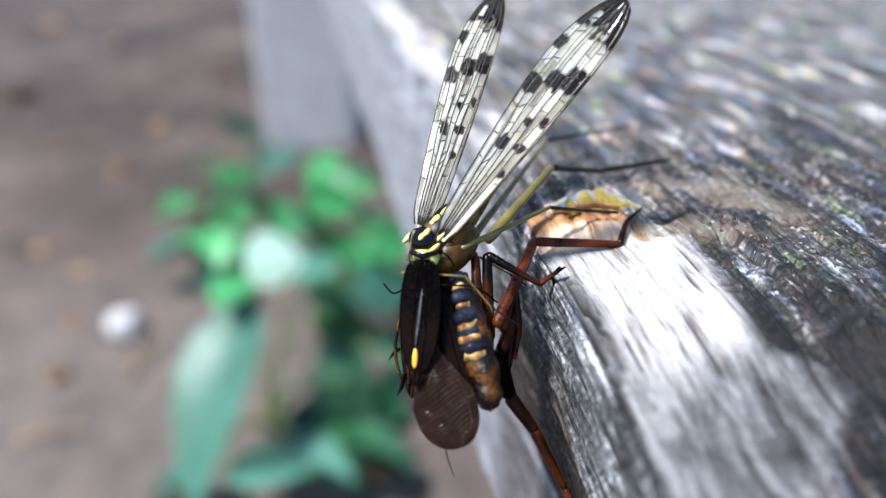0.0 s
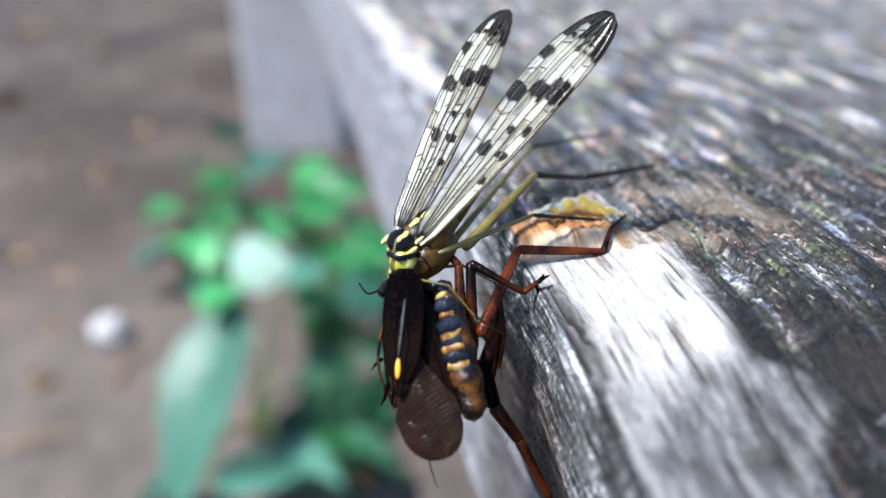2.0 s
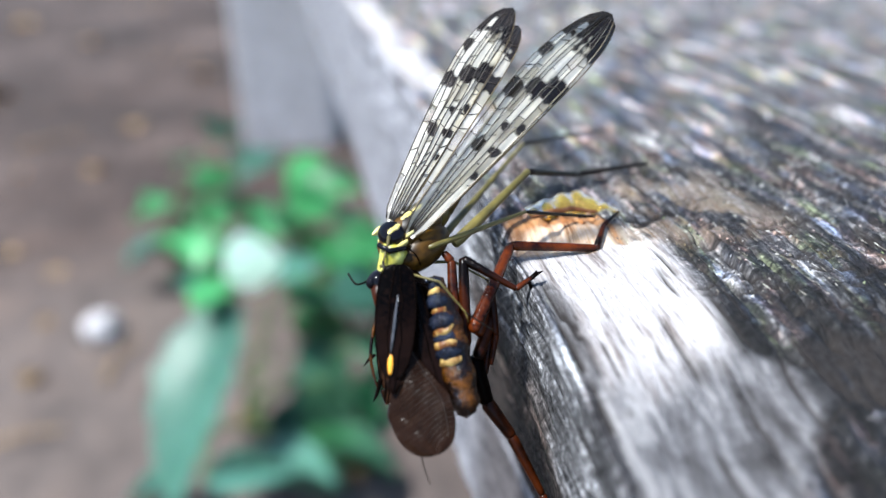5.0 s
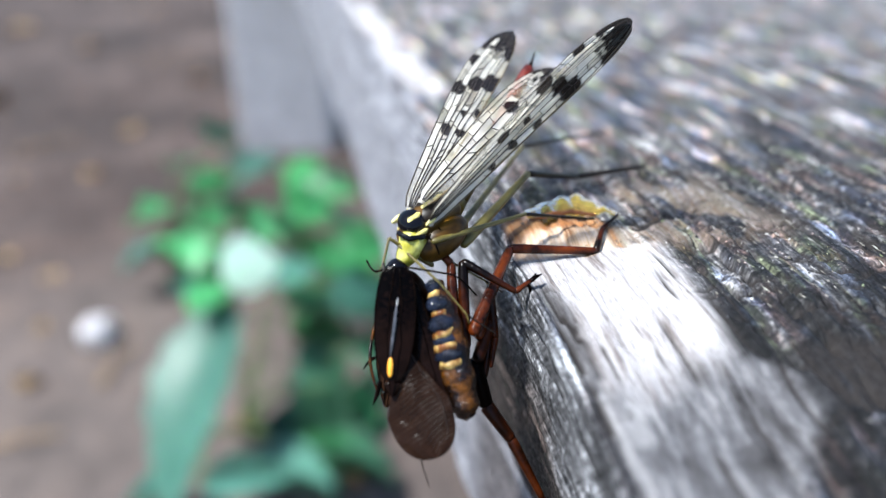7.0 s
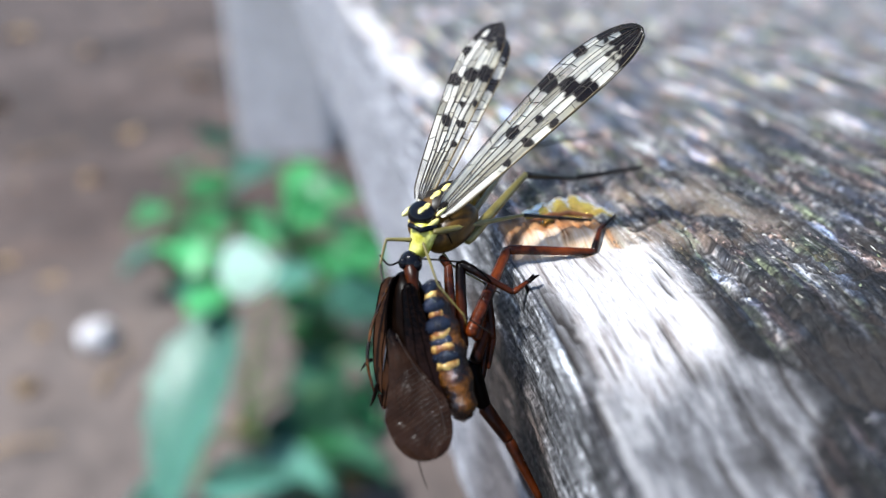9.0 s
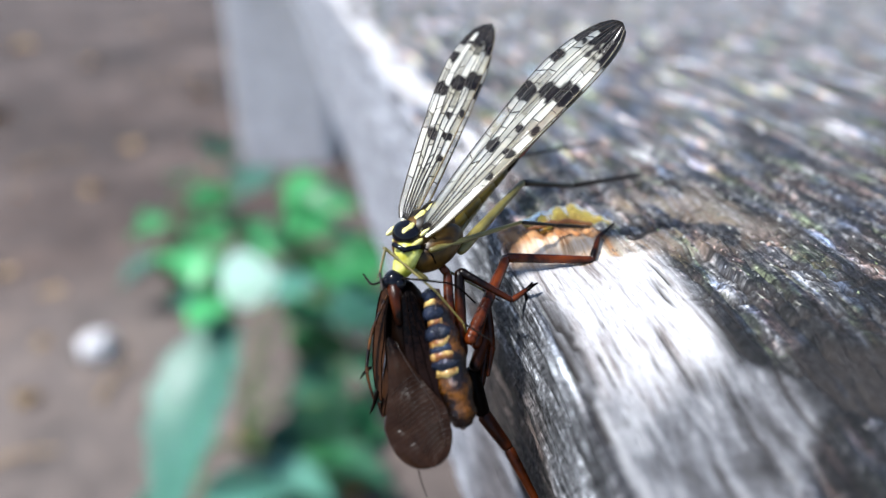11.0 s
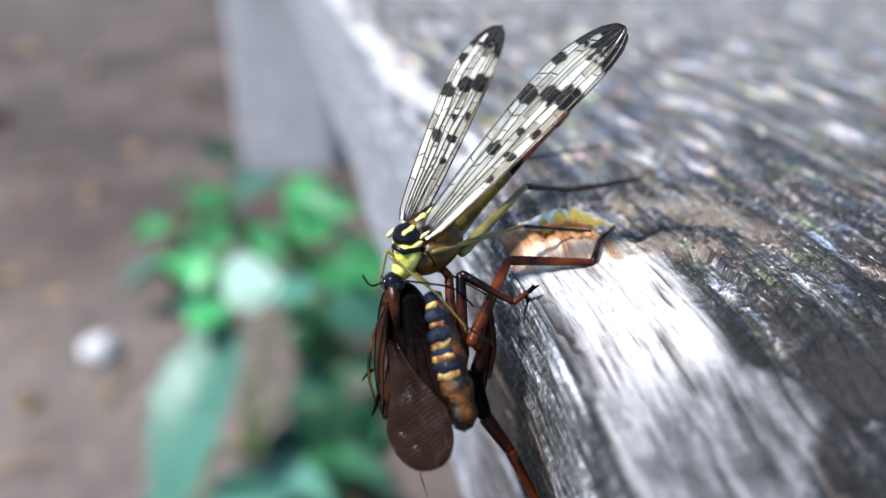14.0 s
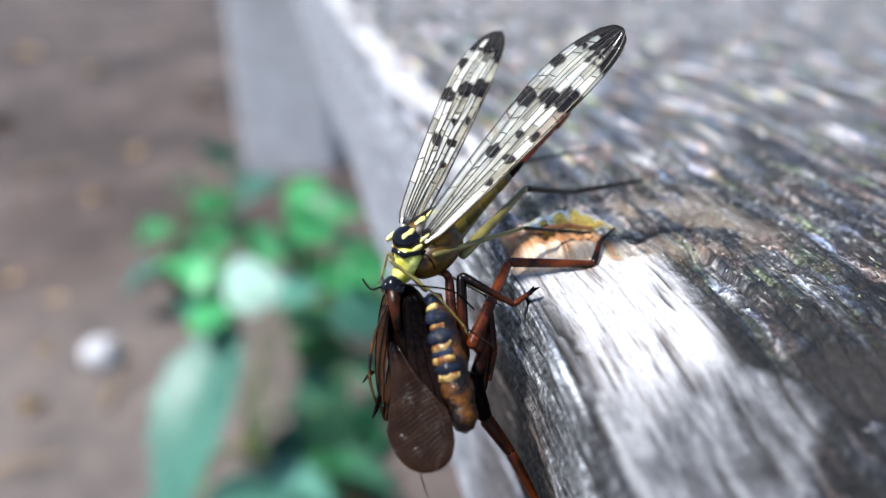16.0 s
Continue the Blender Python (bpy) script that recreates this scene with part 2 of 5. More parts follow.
M_SHEEN = simple("wing_sheen", (0.014, 0.015, 0.019), (0.085, 0.085, 0.10), 1600, 0.2, spec=0.6)
M_PLEAT = simple("wing_pleat", (0.006, 0.0035, 0.002), (0.028, 0.016, 0.010), 900, 0.3, spec=0.3)
M_VEIN_PALE = simple("straw_vein", (0.045, 0.030, 0.012), (0.14, 0.10, 0.045), 900, 0.35)
M_WING = wing_material("spotted_wing", (0.99, 0.96, 0.87), (0.016, 0.010, 0.007), 0.63, 0.94, 0.22, 0.7, 0.50, 0.45)
M_TAN_WING = wing_material("brown_wing", (0.034, 0.015, 0.008), (0.002, 0.001, 0.0007), 1.0, 1.0, 0.2, 0.06, 0.12, 0.0)
M_SMOKE = wing_material("smoky_wing", (0.0075, 0.0036, 0.0028), (0.0010, 0.0006, 0.0005), 1.0, 1.0, 0.2, 0.05, 0.0, 0.0)


M_LOBE = wing_material("pleated_wing", (0.016, 0.0075, 0.0045), (0.002, 0.001, 0.0007), 1.0, 1.0, 0.26, 0.08, 0.06, 0.0)


def jelly_material():
    m, n, l, b = material("amber_jelly")
    b.inputs["Base Color"].default_value = (0.66, 0.46, 0.10, 1)
    b.inputs["Transmission Weight"].default_value = 0.78
    b.inputs["Roughness"].default_value = 0.06
    b.inputs["IOR"].default_value = 1.33
    b.inputs["Specular IOR Level"].default_value = 0.25
    no = noise_node(n, l, n.new("ShaderNodeTexCoord").outputs["Object"], 900, 2)
    bump(n, l, no.outputs["Fac"], 0.3, 0.0003, b)
    return m


M_JELLY = jelly_material()


def ground_material():
    m, n, l, b = material("forest_soil")
    co = n.new("ShaderNodeTexCoord").outputs["Object"]
    a = noise_node(n, l, co, 3.5, 6, 0.6)
    c = noise_node(n, l, co, 22, 6, 0.65)
    r1 = ramp(n, ((0.35, (0.021, 0.013, 0.010)), (0.52, (0.052, 0.034, 0.028)), (0.70, (0.12, 0.091, 0.081))))
    l.new(a.outputs["Fac"], r1.inputs["Fac"])
    r2 = ramp(n, ((0.30, (0.35, 0.32, 0.30)), (0.50, (0.95, 0.92, 0.9)), (0.72, (1.35, 1.25, 1.1))))
    l.new(c.outputs["Fac"], r2.inputs["Fac"])
    soil = mix_rgb(n, l, 0.9, r1.outputs["Color"], r2.outputs["Color"], "MULTIPLY")
    # a trodden, dusty patch of the path
    dist = n.new("ShaderNodeVectorMath")
    dist.operation = "DISTANCE"
    l.new(co, dist.inputs[0])
    dist.inputs[1].default_value = (-0.20, 0.38, 0.0)
    wob = n.new("ShaderNodeMath")
    wob.operation = "MULTIPLY_ADD"
    l.new(a.outputs["Fac"], wob.inputs[0])
    wob.inputs[1].default_value = 0.35
    l.new(dist.outputs["Value"], wob.inputs[2])
    worn = ramp(n, ((0.38, (0.85, 0.85, 0.85)), (0.62, (0, 0, 0))))
    l.new(wob.outputs[0], worn.inputs["Fac"])
    dust = mix_rgb(n, l, 0.6, (0.112, 0.090, 0.081), r2.outputs["Color"], "MULTIPLY")
    l.new(mix_rgb(n, l, worn.outputs["Color"], soil, dust), b.inputs["Base Color"])
    b.inputs["Roughness"].default_value = 0.9
    bump(n, l, c.outputs["Fac"], 0.8, 0.02, b)
    return m


def leaf_material(name, dark, light, rough=0.42):
    m, n, l, b = material(name)
    info = n.new("ShaderNodeObjectInfo")
    co = n.new("ShaderNodeTexCoord").outputs["Object"]
    no = noise_node(n, l, co, 40, 4)
    add = n.new("ShaderNodeMath")
    add.operation = "MULTIPLY_ADD"
    l.new(info.outputs["Random"], add.inputs[0])
    add.inputs[1].default_value = 0.4
    l.new(no.outputs["Fac"], add.inputs[2])
    r = ramp(n, ((0.35, dark), (0.95, light)))
    l.new(add.outputs[0], r.inputs["Fac"])
    l.new(r.outputs["Color"], b.inputs["Base Color"])
    b.inputs["Roughness"].default_value = rough
    b.inputs["Subsurface Weight"].default_value = 0.125
    b.inputs["Subsurface Radius"].default_value = (0.004, 0.008, 0.002)
    return m


M_SOIL = ground_material()
M_LEAF = leaf_material("fresh_leaf", (0.032, 0.185, 0.062), (0.085, 0.40, 0.135))
M_LEAF_BLUE = leaf_material("blue_green_leaf", (0.033, 0.122, 0.087), (0.080, 0.22, 0.16))
# fresh_leaf darkened: shade of the gaps between leaves is put into the colour
M_LEAF_SHADE = leaf_material("leaf_painted_shade", (0.020, 0.070, 0.036), (0.055, 0.17, 0.085))
# near-white leaf: the sky's glare on its blade is put into the colour
M_LEAF_GLARE = leaf_material("glare_leaf", (0.50, 0.72, 0.60), (0.62, 0.80, 0.70))
M_STEM = simple("green_stem", (0.05, 0.10, 0.03), (0.12, 0.2, 0.06), 60, 0.5)
M_DEAD = simple("dead_leaf", (0.16, 0.09, 0.04), (0.42, 0.29, 0.15), 60, 0.8)
M_STONE = simple("pale_stone", (0.38, 0.36, 0.37), (0.60, 0.58, 0.59), 90, 0.7, bump_d=0.002)


# ---- mesh helpers ----
def mesh_of(name, bm, mat, smooth=True):
    me = bpy.data.meshes.new(name)
    bmesh.ops.recalc_face_normals(bm, faces=bm.faces)
    bm.to_mesh(me)
    bm.free()
    for f in me.polygons:
        f.use_smooth = smooth
    me.materials.append(mat)
    return me


def part(name, bm, mat, parent, label="", m=None, smooth=True):
    me = bm if isinstance(bm, bpy.types.Mesh) else mesh_of(name, bm, mat, smooth)
    ob = new(name, me)
    ob.parent = parent
    if m is not None:
        ob.matrix_basis = m
    if label:
        tagged(ob, label)
    return ob


def thing(name, place, label, category, group="", kind=""):
    ob = new(name)
    ob.empty_display_size = 0.001
    ob.matrix_basis = Matrix.Translation(place)
    return tagged(ob, label, category, group, kind)


def mm(p):
    return Vector(p) * MM


def at(p):
    """A place in millimetres from the worn corner of the bench seat, in the world."""
    return Vector((p[0] * MM, p[1] * MM, p[2] * MM + TOP))


def tube(bm, pts, radii, n=10, flat=1.0):
    """A tapered round tube through pts (mm), closed with rounded ends."""
    pts = [mm(p) for p in pts]
    rings = []
    side = None
    for i, p in enumerate(pts):
        d = (pts[min(i + 1, len(pts) - 1)] - pts[max(i - 1, 0)]).normalized()
        if side is None:
            side = d.orthogonal().normalized()
        side = (side - d * side.dot(d)).normalized()
        up = d.cross(side)
        r = radii[i] * MM
        rings.append([bm.verts.new(p + (side * math.cos(a) + up * math.sin(a) * flat) * r) for a in (2 * math.pi * k / n for k in range(n))])
    for a, b in zip(rings, rings[1:]):
        for k in range(n):
            bm.faces.new((a[k], a[(k + 1) % n], b[(k + 1) % n], b[k]))
    for ring, p, q, r in ((rings[0], pts[0], pts[1], radii[0]), (rings[-1], pts[-1], pts[-2], radii[-1])):
        tip = bm.verts.new(p + (p - q).normalized() * r * MM * 0.6)
        for k in range(n):
            bm.faces.new((ring[k], ring[(k + 1) % n], tip))
    return bm


def smooth_line(pts, k=5):
    """Points on a smooth curve through pts."""
    v = [Vector(p) for p in pts]
    out = []
    for i in range(len(v) - 1):
        p0, p1, p2, p3 = v[max(i - 1, 0)], v[i], v[i + 1], v[min(i + 2, len(v) - 1)]
        for j in range(k):
            t = j / k
            out.append(0.5 * ((2 * p1) + (p2 - p0) * t + (2 * p0 - 5 * p1 + 4 * p2 - p3) * t * t + (3 * p1 - p0 - 3 * p2 + p3) * t ** 3))
    return out + [v[-1]]


def lerp_list(vals, k=5):
    out = []
    for a, b in zip(vals, vals[1:]):
        out += [a + (b - a) * j / k for j in range(k)]
    return out + [vals[-1]]


def blob(bm, c, r, axis=(0, 0, 1), seg=20, rings=12, rough=0.0):
    """An ellipsoid at c with radii r (mm), its third axis along axis."""
    q = Vector(axis).to_track_quat("Z", "Y").to_matrix().to_4x4()
    m = Matrix.Translation(mm(c)) @ q @ Matrix.Diagonal((r[0] * MM, r[1] * MM, r[2] * MM, 1))
    made = bmesh.ops.create_uvsphere(bm, u_segments=seg, v_segments=rings, radius=1.0, matrix=m)
    if rough:
        for v in made["verts"]:
            v.co += (v.co - mm(c)).normalized() * noise.noise(v.co * 2500) * rough * MM
    return bm


# ---- smooth lattice noise for the timber ----
def hash2(ix, iy, s):
    h = np.sin(ix * 127.1 + iy * 311.7 + s * 74.7) * 43758.5453
    return h - np.floor(h)


def value_noise(x, y, s=0):
    ix, iy = np.floor(x), np.floor(y)
    fx, fy = x - ix, y - iy
    fx, fy = fx * fx * (3 - 2 * fx), fy * fy * (3 - 2 * fy)
    a, b, c, d = hash2(ix, iy, s), hash2(ix + 1, iy, s), hash2(ix, iy + 1, s), hash2(ix + 1, iy + 1, s)
    return (a + (b - a) * fx) * (1 - fy) + (c + (d - c) * fx) * fy


def fbm(x, y, s=0, n=4):
    t, amp = 0, 0.5
    for i in range(n):
        t = t + amp * value_noise(x, y, s + i)
        x, y, amp = x * 2.03, y * 2.03, amp * 0.5
    return t


def step_up(x, a, b):
    t = np.clip((x - a) / (b - a), 0, 1)
    return t * t * (3 - 2 * t)


def build_crumbs(across, ys, places, bare, fresh):
    """Loose flakes, crumbs and lifted fibres of the old wood, lying on the seat."""
    rnd = random.Random(5)
    cols = [j for j, a in enumerate(across) if 1.0 < a < 34]
    rows = [i for i, y in enumerate(ys) if -4.5 < y < 20]
    verts, faces = [], []
    while len(verts) < 6 * 1250:
        i, j = rnd.choice(rows), rnd.choice(cols)
        on_bare = bare[i, j] > 0.3
        if fresh[i, j] > 0.5 or (on_bare and rnd.random() < 0.985):
            continue
        p = Vector(places[i, j])
        thin = rnd.random() < 0.55
        ln = rnd.uniform(0.25, 1.1) if thin else rnd.uniform(0.10, 0.34)
        wd = rnd.uniform(0.025, 0.06) if thin else rnd.uniform(0.06, 0.17)
        ht = rnd.uniform(0.03, 0.07) if thin else rnd.uniform(0.05, 0.15)
        turn = rnd.gauss(0, 0.16) if thin else rnd.uniform(-1.5, 1.5)
        along, side = Vector((math.sin(turn), math.cos(turn), rnd.uniform(-0.05, 0.16))), Vector((math.cos(turn), -math.sin(turn), rnd.uniform(-0.15, 0.15)))
        k = len(verts)
        for u, v, w in ((-1, 0, 0), (-0.3, 1, 0), (0.4, 0.7, 0), (1, rnd.uniform(-0.4, 0.4), 0.2), (-0.1, -1, 0), (rnd.uniform(-0.4, 0.4), 0, 1)):
            q = p + (along * (0.5 * ln * u) + side * (0.5 * wd * v * 2) + Vector((0, 0, ht * w - 0.015))) * MM
            verts.append(tuple(q))
        faces += [(k, k + 5, k + 1), (k + 1, k + 5, k + 2), (k + 2, k + 5, k + 3), (k + 3, k + 5, k + 4), (k + 4, k + 5, k), (k, k + 1, k + 2, k + 3, k + 4)]
    me = bpy.data.meshes.new("wood_crumbs")
    me.from_pydata(verts, [], faces)
    m, n, l, b = material("crumb_wood")
    geo = n.new("ShaderNodeNewGeometry")
    r = ramp(n, ((0.0, (0.010, 0.010, 0.012)), (0.45, (0.05, 0.048, 0.046)), (0.65, (0.13, 0.115, 0.09)), (0.84, (0.24, 0.225, 0.20)), (0.96, (0.50, 0.49, 0.46)), (1.0, (0.12, 0.15, 0.06))))
    l.new(geo.outputs["Random Per Island"], r.inputs["Fac"])
    l.new(r.outputs["Color"], b.inputs["Base Color"])
    b.inputs["Roughness"].default_value = 0.6
    me.materials.append(m)
    tagged(new("wood_crumbs", me), "loose grey flakes and fibres of old wood on the seat", "wood crumbs", kind="stuff")


def build_bench():
    bench = thing("bench", (0, 0, 0), "weathered silver-grey timber bench with a mossy seat and a split corner", "bench")
    # profile of the seat: over the top, round the worn corner, down the flank and back below
    prof = [(x, 0.0) for x in np.arange(150, 46, -2.5)] + [(x, 0.0) for x in np.arange(46, 26, -0.4)] + [(x, 0.0) for x in np.arange(26, 1.2, -0.17)]
    for a in np.linspace(90, 180, 8):
        prof.append((1.1 + 1.1 * math.cos(radians(a)), -1.1 + 1.1 * math.sin(radians(a))))
    for z in np.arange(-1.4, -8.0, -0.2):
        prof.append((-0.25 * math.sin((z + 1.4) / 6.6 * math.pi), z))
    for z in np.arange(-8.0, -31, -0.5):
        prof.append((0.9 * float(step_up(-z, 8.0, 9.6)) + 0.02 * (-z - 8), z))
    prof += [(2.4, -31.8), (6, -32.5), (40, -32.5), (90, -32.5), (150, -32.5), (150, -10), (150, -0.3)]
    prof = np.array(prof)
    seg = np.r_[0, np.cumsum(np.hypot(*np.diff(prof, axis=0).T))]
    k0 = int(np.argmin(np.hypot(prof[:, 0], prof[:, 1])))
    across = seg[k0] - seg                          # mm from the corner, positive over the top
    ys = np.r_[np.arange(-36, -22, 0.5), np.arange(-22, 24, 0.17), np.arange(24, 44, 0.3), np.arange(44, 160, 1.2), np.arange(160, 1900, 20)]
    A, Y = np.meshgrid(across, ys)
    X0, Z0 = np.meshgrid(prof[:, 0], ys)[0], np.meshgrid(prof[:, 1], ys)[0]
    top = step_up(A, -0.6, 0.8)
    # the split strip along the corner, lower than the old surface
    wob = fbm(A * 0.6, Y * 0.15, 3) * 1.4 - 0.7
    end = 3.3 + (fbm(A * 0.9, Y * 0 + 2, 5) - 0.5) * 0.9 - 0.10 * A
    right = 8.0 + wob + 0.03 * (Y + 6) + 2.2 * step_up(-7.2 - Y, 0, 2.0) - 0.85 * np.clip(-10.5 - Y, 0, 12)
    strip = step_up(right - A, -0.4, 4.5) * step_up(end - Y, -2.2, -0.1) * step_up(A, -0.5, 0.3)
    bare = step_up(right - A, -0.5, 0.9) * step_up(end - Y, -0.15, 0.15) * step_up(A, -0.2, 0.9)
    stain = step_up(-5.9 - Y + 5.0 * (fbm(A * 0.3, Y * 0.25, 7) - 0.45) + 0.45 * (A - 3.0), -0.6, 3.4) * step_up(A + 0.35 * np.clip(-6 - Y, 0, 6), 0.3, 1.3)
    brown = step_up(1.5 + 0.9 * fbm(Y * 0.35, A * 0.4, 6) - A, 0, 0.9) * step_up(1.5 - Y, 0, 2)
    stain = np.clip(stain + 0.9 * brown * step_up(fbm(A * 1.2, Y * 0.35, 14), 0.35, 0.55), 0, 1)
    far_bare = step_up(2.4 + 6.0 * fbm(A * 0.25, Y * 0.07, 9) - A, 0, 1.6) * step_up(Y, 13, 22) * step_up(A, -0.2, 0.8)
    fresh = step_up(6.3 - A + 0.5 * wob, 0, 0.5) * step_up(A - 0.55 * (Y - end) + 0.4 * wob, 0.1, 0.7) * step_up(Y - end, -0.2, 0.1) * step_up(end + 2.2 + 0.8 * fbm(A, Y, 8) - Y, 0, 0.5)
    pinkish = step_up(8.8 - A, 0, 0.8) * step_up(A - 6.0, 0, 0.5) * step_up(Y - end, -1.2, -0.4) * step_up(end + 2.6 - Y, 0, 0.8)
    fresh = np.clip(fresh + 0.26 * pinkish * step_up(fbm(A * 1.6, Y * 0.5, 61), 0.42, 0.56), 0, 1)
    tan = step_up(A, 7.5, 9.5) * step_up(19 - A, 0, 5) * step_up(Y, 0.5, 3) * step_up(13 - Y, 0, 5) * step_up(fbm(A * 0.45, Y * 0.28, 91), 0.38, 0.52)
    fresh = np.clip(fresh + 0.16 * tan, 0, 1)
    head = end + 2.6 + 0.5 * fbm(A, Y, 8)
    wet = step_up(6.4 - A, 0, 0.4) * step_up(A, 0.2, 0.7) * (np.exp(-((Y - head) / (0.55 + 0.9 * fbm(A * 1.3, Y * 0.4, 63))) ** 2) + 0.35 * step_up(2.6 - A, -0.4, 1.4) * step_up(Y - end, -0.1, 0.3) * step_up(head - Y, 0, 0.3))
    wet = np.clip(wet + 0.8 * np.exp(-((A - 6.3) / 0.16) ** 2) * step_up(Y - end, -0.1, 0.3) * step_up(head - Y, -0.2, 0.2), 0, 1)
    damp = step_up(fbm(A * 0.28, Y * 0.16, 51), 0.28, 0.44) * step_up(-Y, 1.0, 6.0) * step_up(A, 7, 8.5) + 0.8 * step_up(fbm(A * 0.4, Y * 0.22, 53), 0.42, 0.52) * step_up(3 - Y, 0, 5) * step_up(A, 8, 10)
    moss = ((A - 12.6) / 3.0) ** 2 + ((Y + 9.3) / 2.5) ** 2 + 1.6 * (fbm(A * 0.7, Y * 0.6, 55) - 0.45)
    bare = bare * step_up(moss, 0.5, 1.0)
    damp = np.clip(0.92 * damp + 1.1 * (1.0 - step_up(moss, 0.5, 1.2)), 0, 1)
    # flank darkened beside the prey: its shade painted in with a brown stain
    low_edge = 4.4 + 0.12 * np.clip(2 - Y, 0, 20) + 3.0 * (fbm(A * 0.9, Y * 0.3, 65) - 0.45)
    stain_shade = step_up(-A - low_edge, 0, 2.2) * step_up(16.2 + A + 1.2 * (fbm(A * 0.4, Y * 0.3, 67) - 0.45), 0, 1.0) * step_up(Y, -20, -10) * step_up(16 - Y, 0, 6)
    stain_shade = np.clip(stain_shade + 0.75 * step_up(-A, 15.5, 17.5) * step_up(20 - Y, 0, 12), 0, 1)
    ridge = fbm(A * 2.6, Y * 0.10, 11) - 0.45
    lump = fbm(A * 0.45, Y * 0.20, 12) - 0.45
    crumb = fbm(A * 2.0, Y * 0.8, 13, 4) - 0.45
    pit = -step_up(fbm(A * 1.1, Y * 0.30, 15), 0.54, 0.62)
    rift = -np.exp(-((fbm(A * 0.35, Y * 0.03, 17) - 0.46) / 0.012) ** 2)
    crack = 0 * A
    for a0, y0, y1, wide in ((5.35, -3.6, -8.6, 0.10), (4.35, -5.2, -7.6, 0.07), (6.9, 0.2, -3.4, 0.08), (7.5, 1.6, -2.2, 0.07), (2.9, -2.2, -6.0, 0.035), (6.6, -9.5, -14.0, 0.09), (4.2, -11.0, -15, 0.08), (1.9, -4.0, -8.0, 0.04), (9.0, 1.0, -6.0, 0.09), (9.9, 2.5, -3.0, 0.08), (8.2, -3.0, -8.0, 0.09), (11.2, 1.0, -7.0, 0.10), (12.8, 4.0, -3.0, 0.09)):
        mid = a0 + 0.35 * (fbm(Y * 0.5, Y * 0 + a0, 23) - 0.5)
        body = step_up(y0 - Y, 0, 1.2) * step_up(Y - y1, 0, 1.2)
        crack = np.maximum(crack, np.exp(-((A - mid) / (1.2 * wide)) ** 2) * body)
    crack = np.maximum(crack, 0.85 * brown * step_up(fbm(A * 2.6, Y * 0.55, 81), 0.50, 0.58) * step_up(A, -0.3, 0.3))
    crack = np.maximum(crack, (1 - step_up(moss, 0.15, 0.75)) * step_up(fbm(A * 0.9, Y * 0.5, 83), 0.32, 0.46))
    rnd = random.Random(77)
    for k in range(34):
        a0, y0, wide = rnd.uniform(8.5, 34), rnd.uniform(-14, 14), rnd.uniform(0.13, 0.24)
        ln, bow = rnd.uniform(1.5, 5.0), rnd.uniform(0.2, 0.6)
        near = (np.abs(A - a0) < 2.5) & (np.abs(Y - y0) < ln)
        mid = a0 + bow * (fbm(Y[near] * 0.7, Y[near] * 0 + a0, 25) - 0.45)
        crack[near] = np.maximum(crack[near], np.exp(-((A[near] - mid) / wide) ** 2) * step_up(0.5 * ln - np.abs(Y[near] - y0), 0, 0.8))
    for k in range(230):
        a0, y0, wide = rnd.uniform(8.0, 32), rnd.uniform(-13, 13), rnd.uniform(0.07, 0.20)
        ln = rnd.uniform(0.7, 2.4)
        near = (np.abs(A - a0) < ln) & (np.abs(Y - y0) < 2.5)
        mid = y0 + 0.5 * (A[near] - a0) * rnd.uniform(-1, 1) + 0.8 * (fbm(A[near] * 1.1, A[near] * 0 + y0, 27) - 0.45)
        crack[near] = np.maximum(crack[near], np.exp(-((Y[near] - mid) / wide) ** 2) * step_up(0.5 * ln - np.abs(A[near] - a0), 0, 0.4) * (1 - bare[near]))
    old = (1 - bare) * step_up(Y - end, -3, 2.5) + (1 - bare) * step_up(A - right, 0, 1)
    old = np.clip(old, 0, 1) * (1 - fresh)
    d = 0.30 * ridge * (0.5 + 0.5 * old) + (0.55 * lump + 0.20 * crumb + 0.22 * pit) * top * old * step_up(A, 0, 3) + 0.25 * lump * (1 - top * old) + 0.6 * rift * top * old
    d = d + (0.55 * ridge + 0.25 * crumb) * (1 - top)
    d = d - 0.75 * strip - 0.24 * crack
    d = np.where(np.abs(A) > 140, 0, d)
    d[:, -6:] = 0
    bend = -0.014 * np.clip(2 - Y, 0, 60) ** 1.9
    up = step_up(A, -1.2, 0.6)
    X = X0 - d * (1 - up)
    Z = Z0 + d * up + bend * np.clip(1 + Z0 / 60, 0, 1)
    X = X + 0.9 * (fbm(Y * 0.12, Y * 0 + 0.5, 21) - 0.45) * (1 - up)
    r, c = A.shape
    verts = np.stack([X, Y, Z], -1).reshape(-1, 3) * MM + np.array([0, 0, TOP])
    i = np.arange(r * c).reshape(r, c)
    faces = np.stack([i[:-1, :-1], i[:-1, 1:], i[1:, 1:], i[1:, :-1]], -1).reshape(-1, 4)
    me = bpy.data.meshes.new("seat_plank")
    ends = [list(range(c))[::-1], list(i[-1])]
    me.from_pydata(verts.tolist(), [], faces.tolist() + [[int(v) for v in e] for e in ends])
    uv = me.uv_layers.new(name="grain")
    loop_v = np.zeros(len(me.loops), dtype=np.int32)
    me.loops.foreach_get("vertex_index", loop_v)
    uv.data.foreach_set("uv", np.stack([A.ravel() + 300, Y.ravel()], -1)[loop_v].astype(np.float32).ravel())
    jag = 2.6 * (fbm(Y * 0.25, A * 0.2, 41) - 0.42) * step_up(Y, 8, 22)
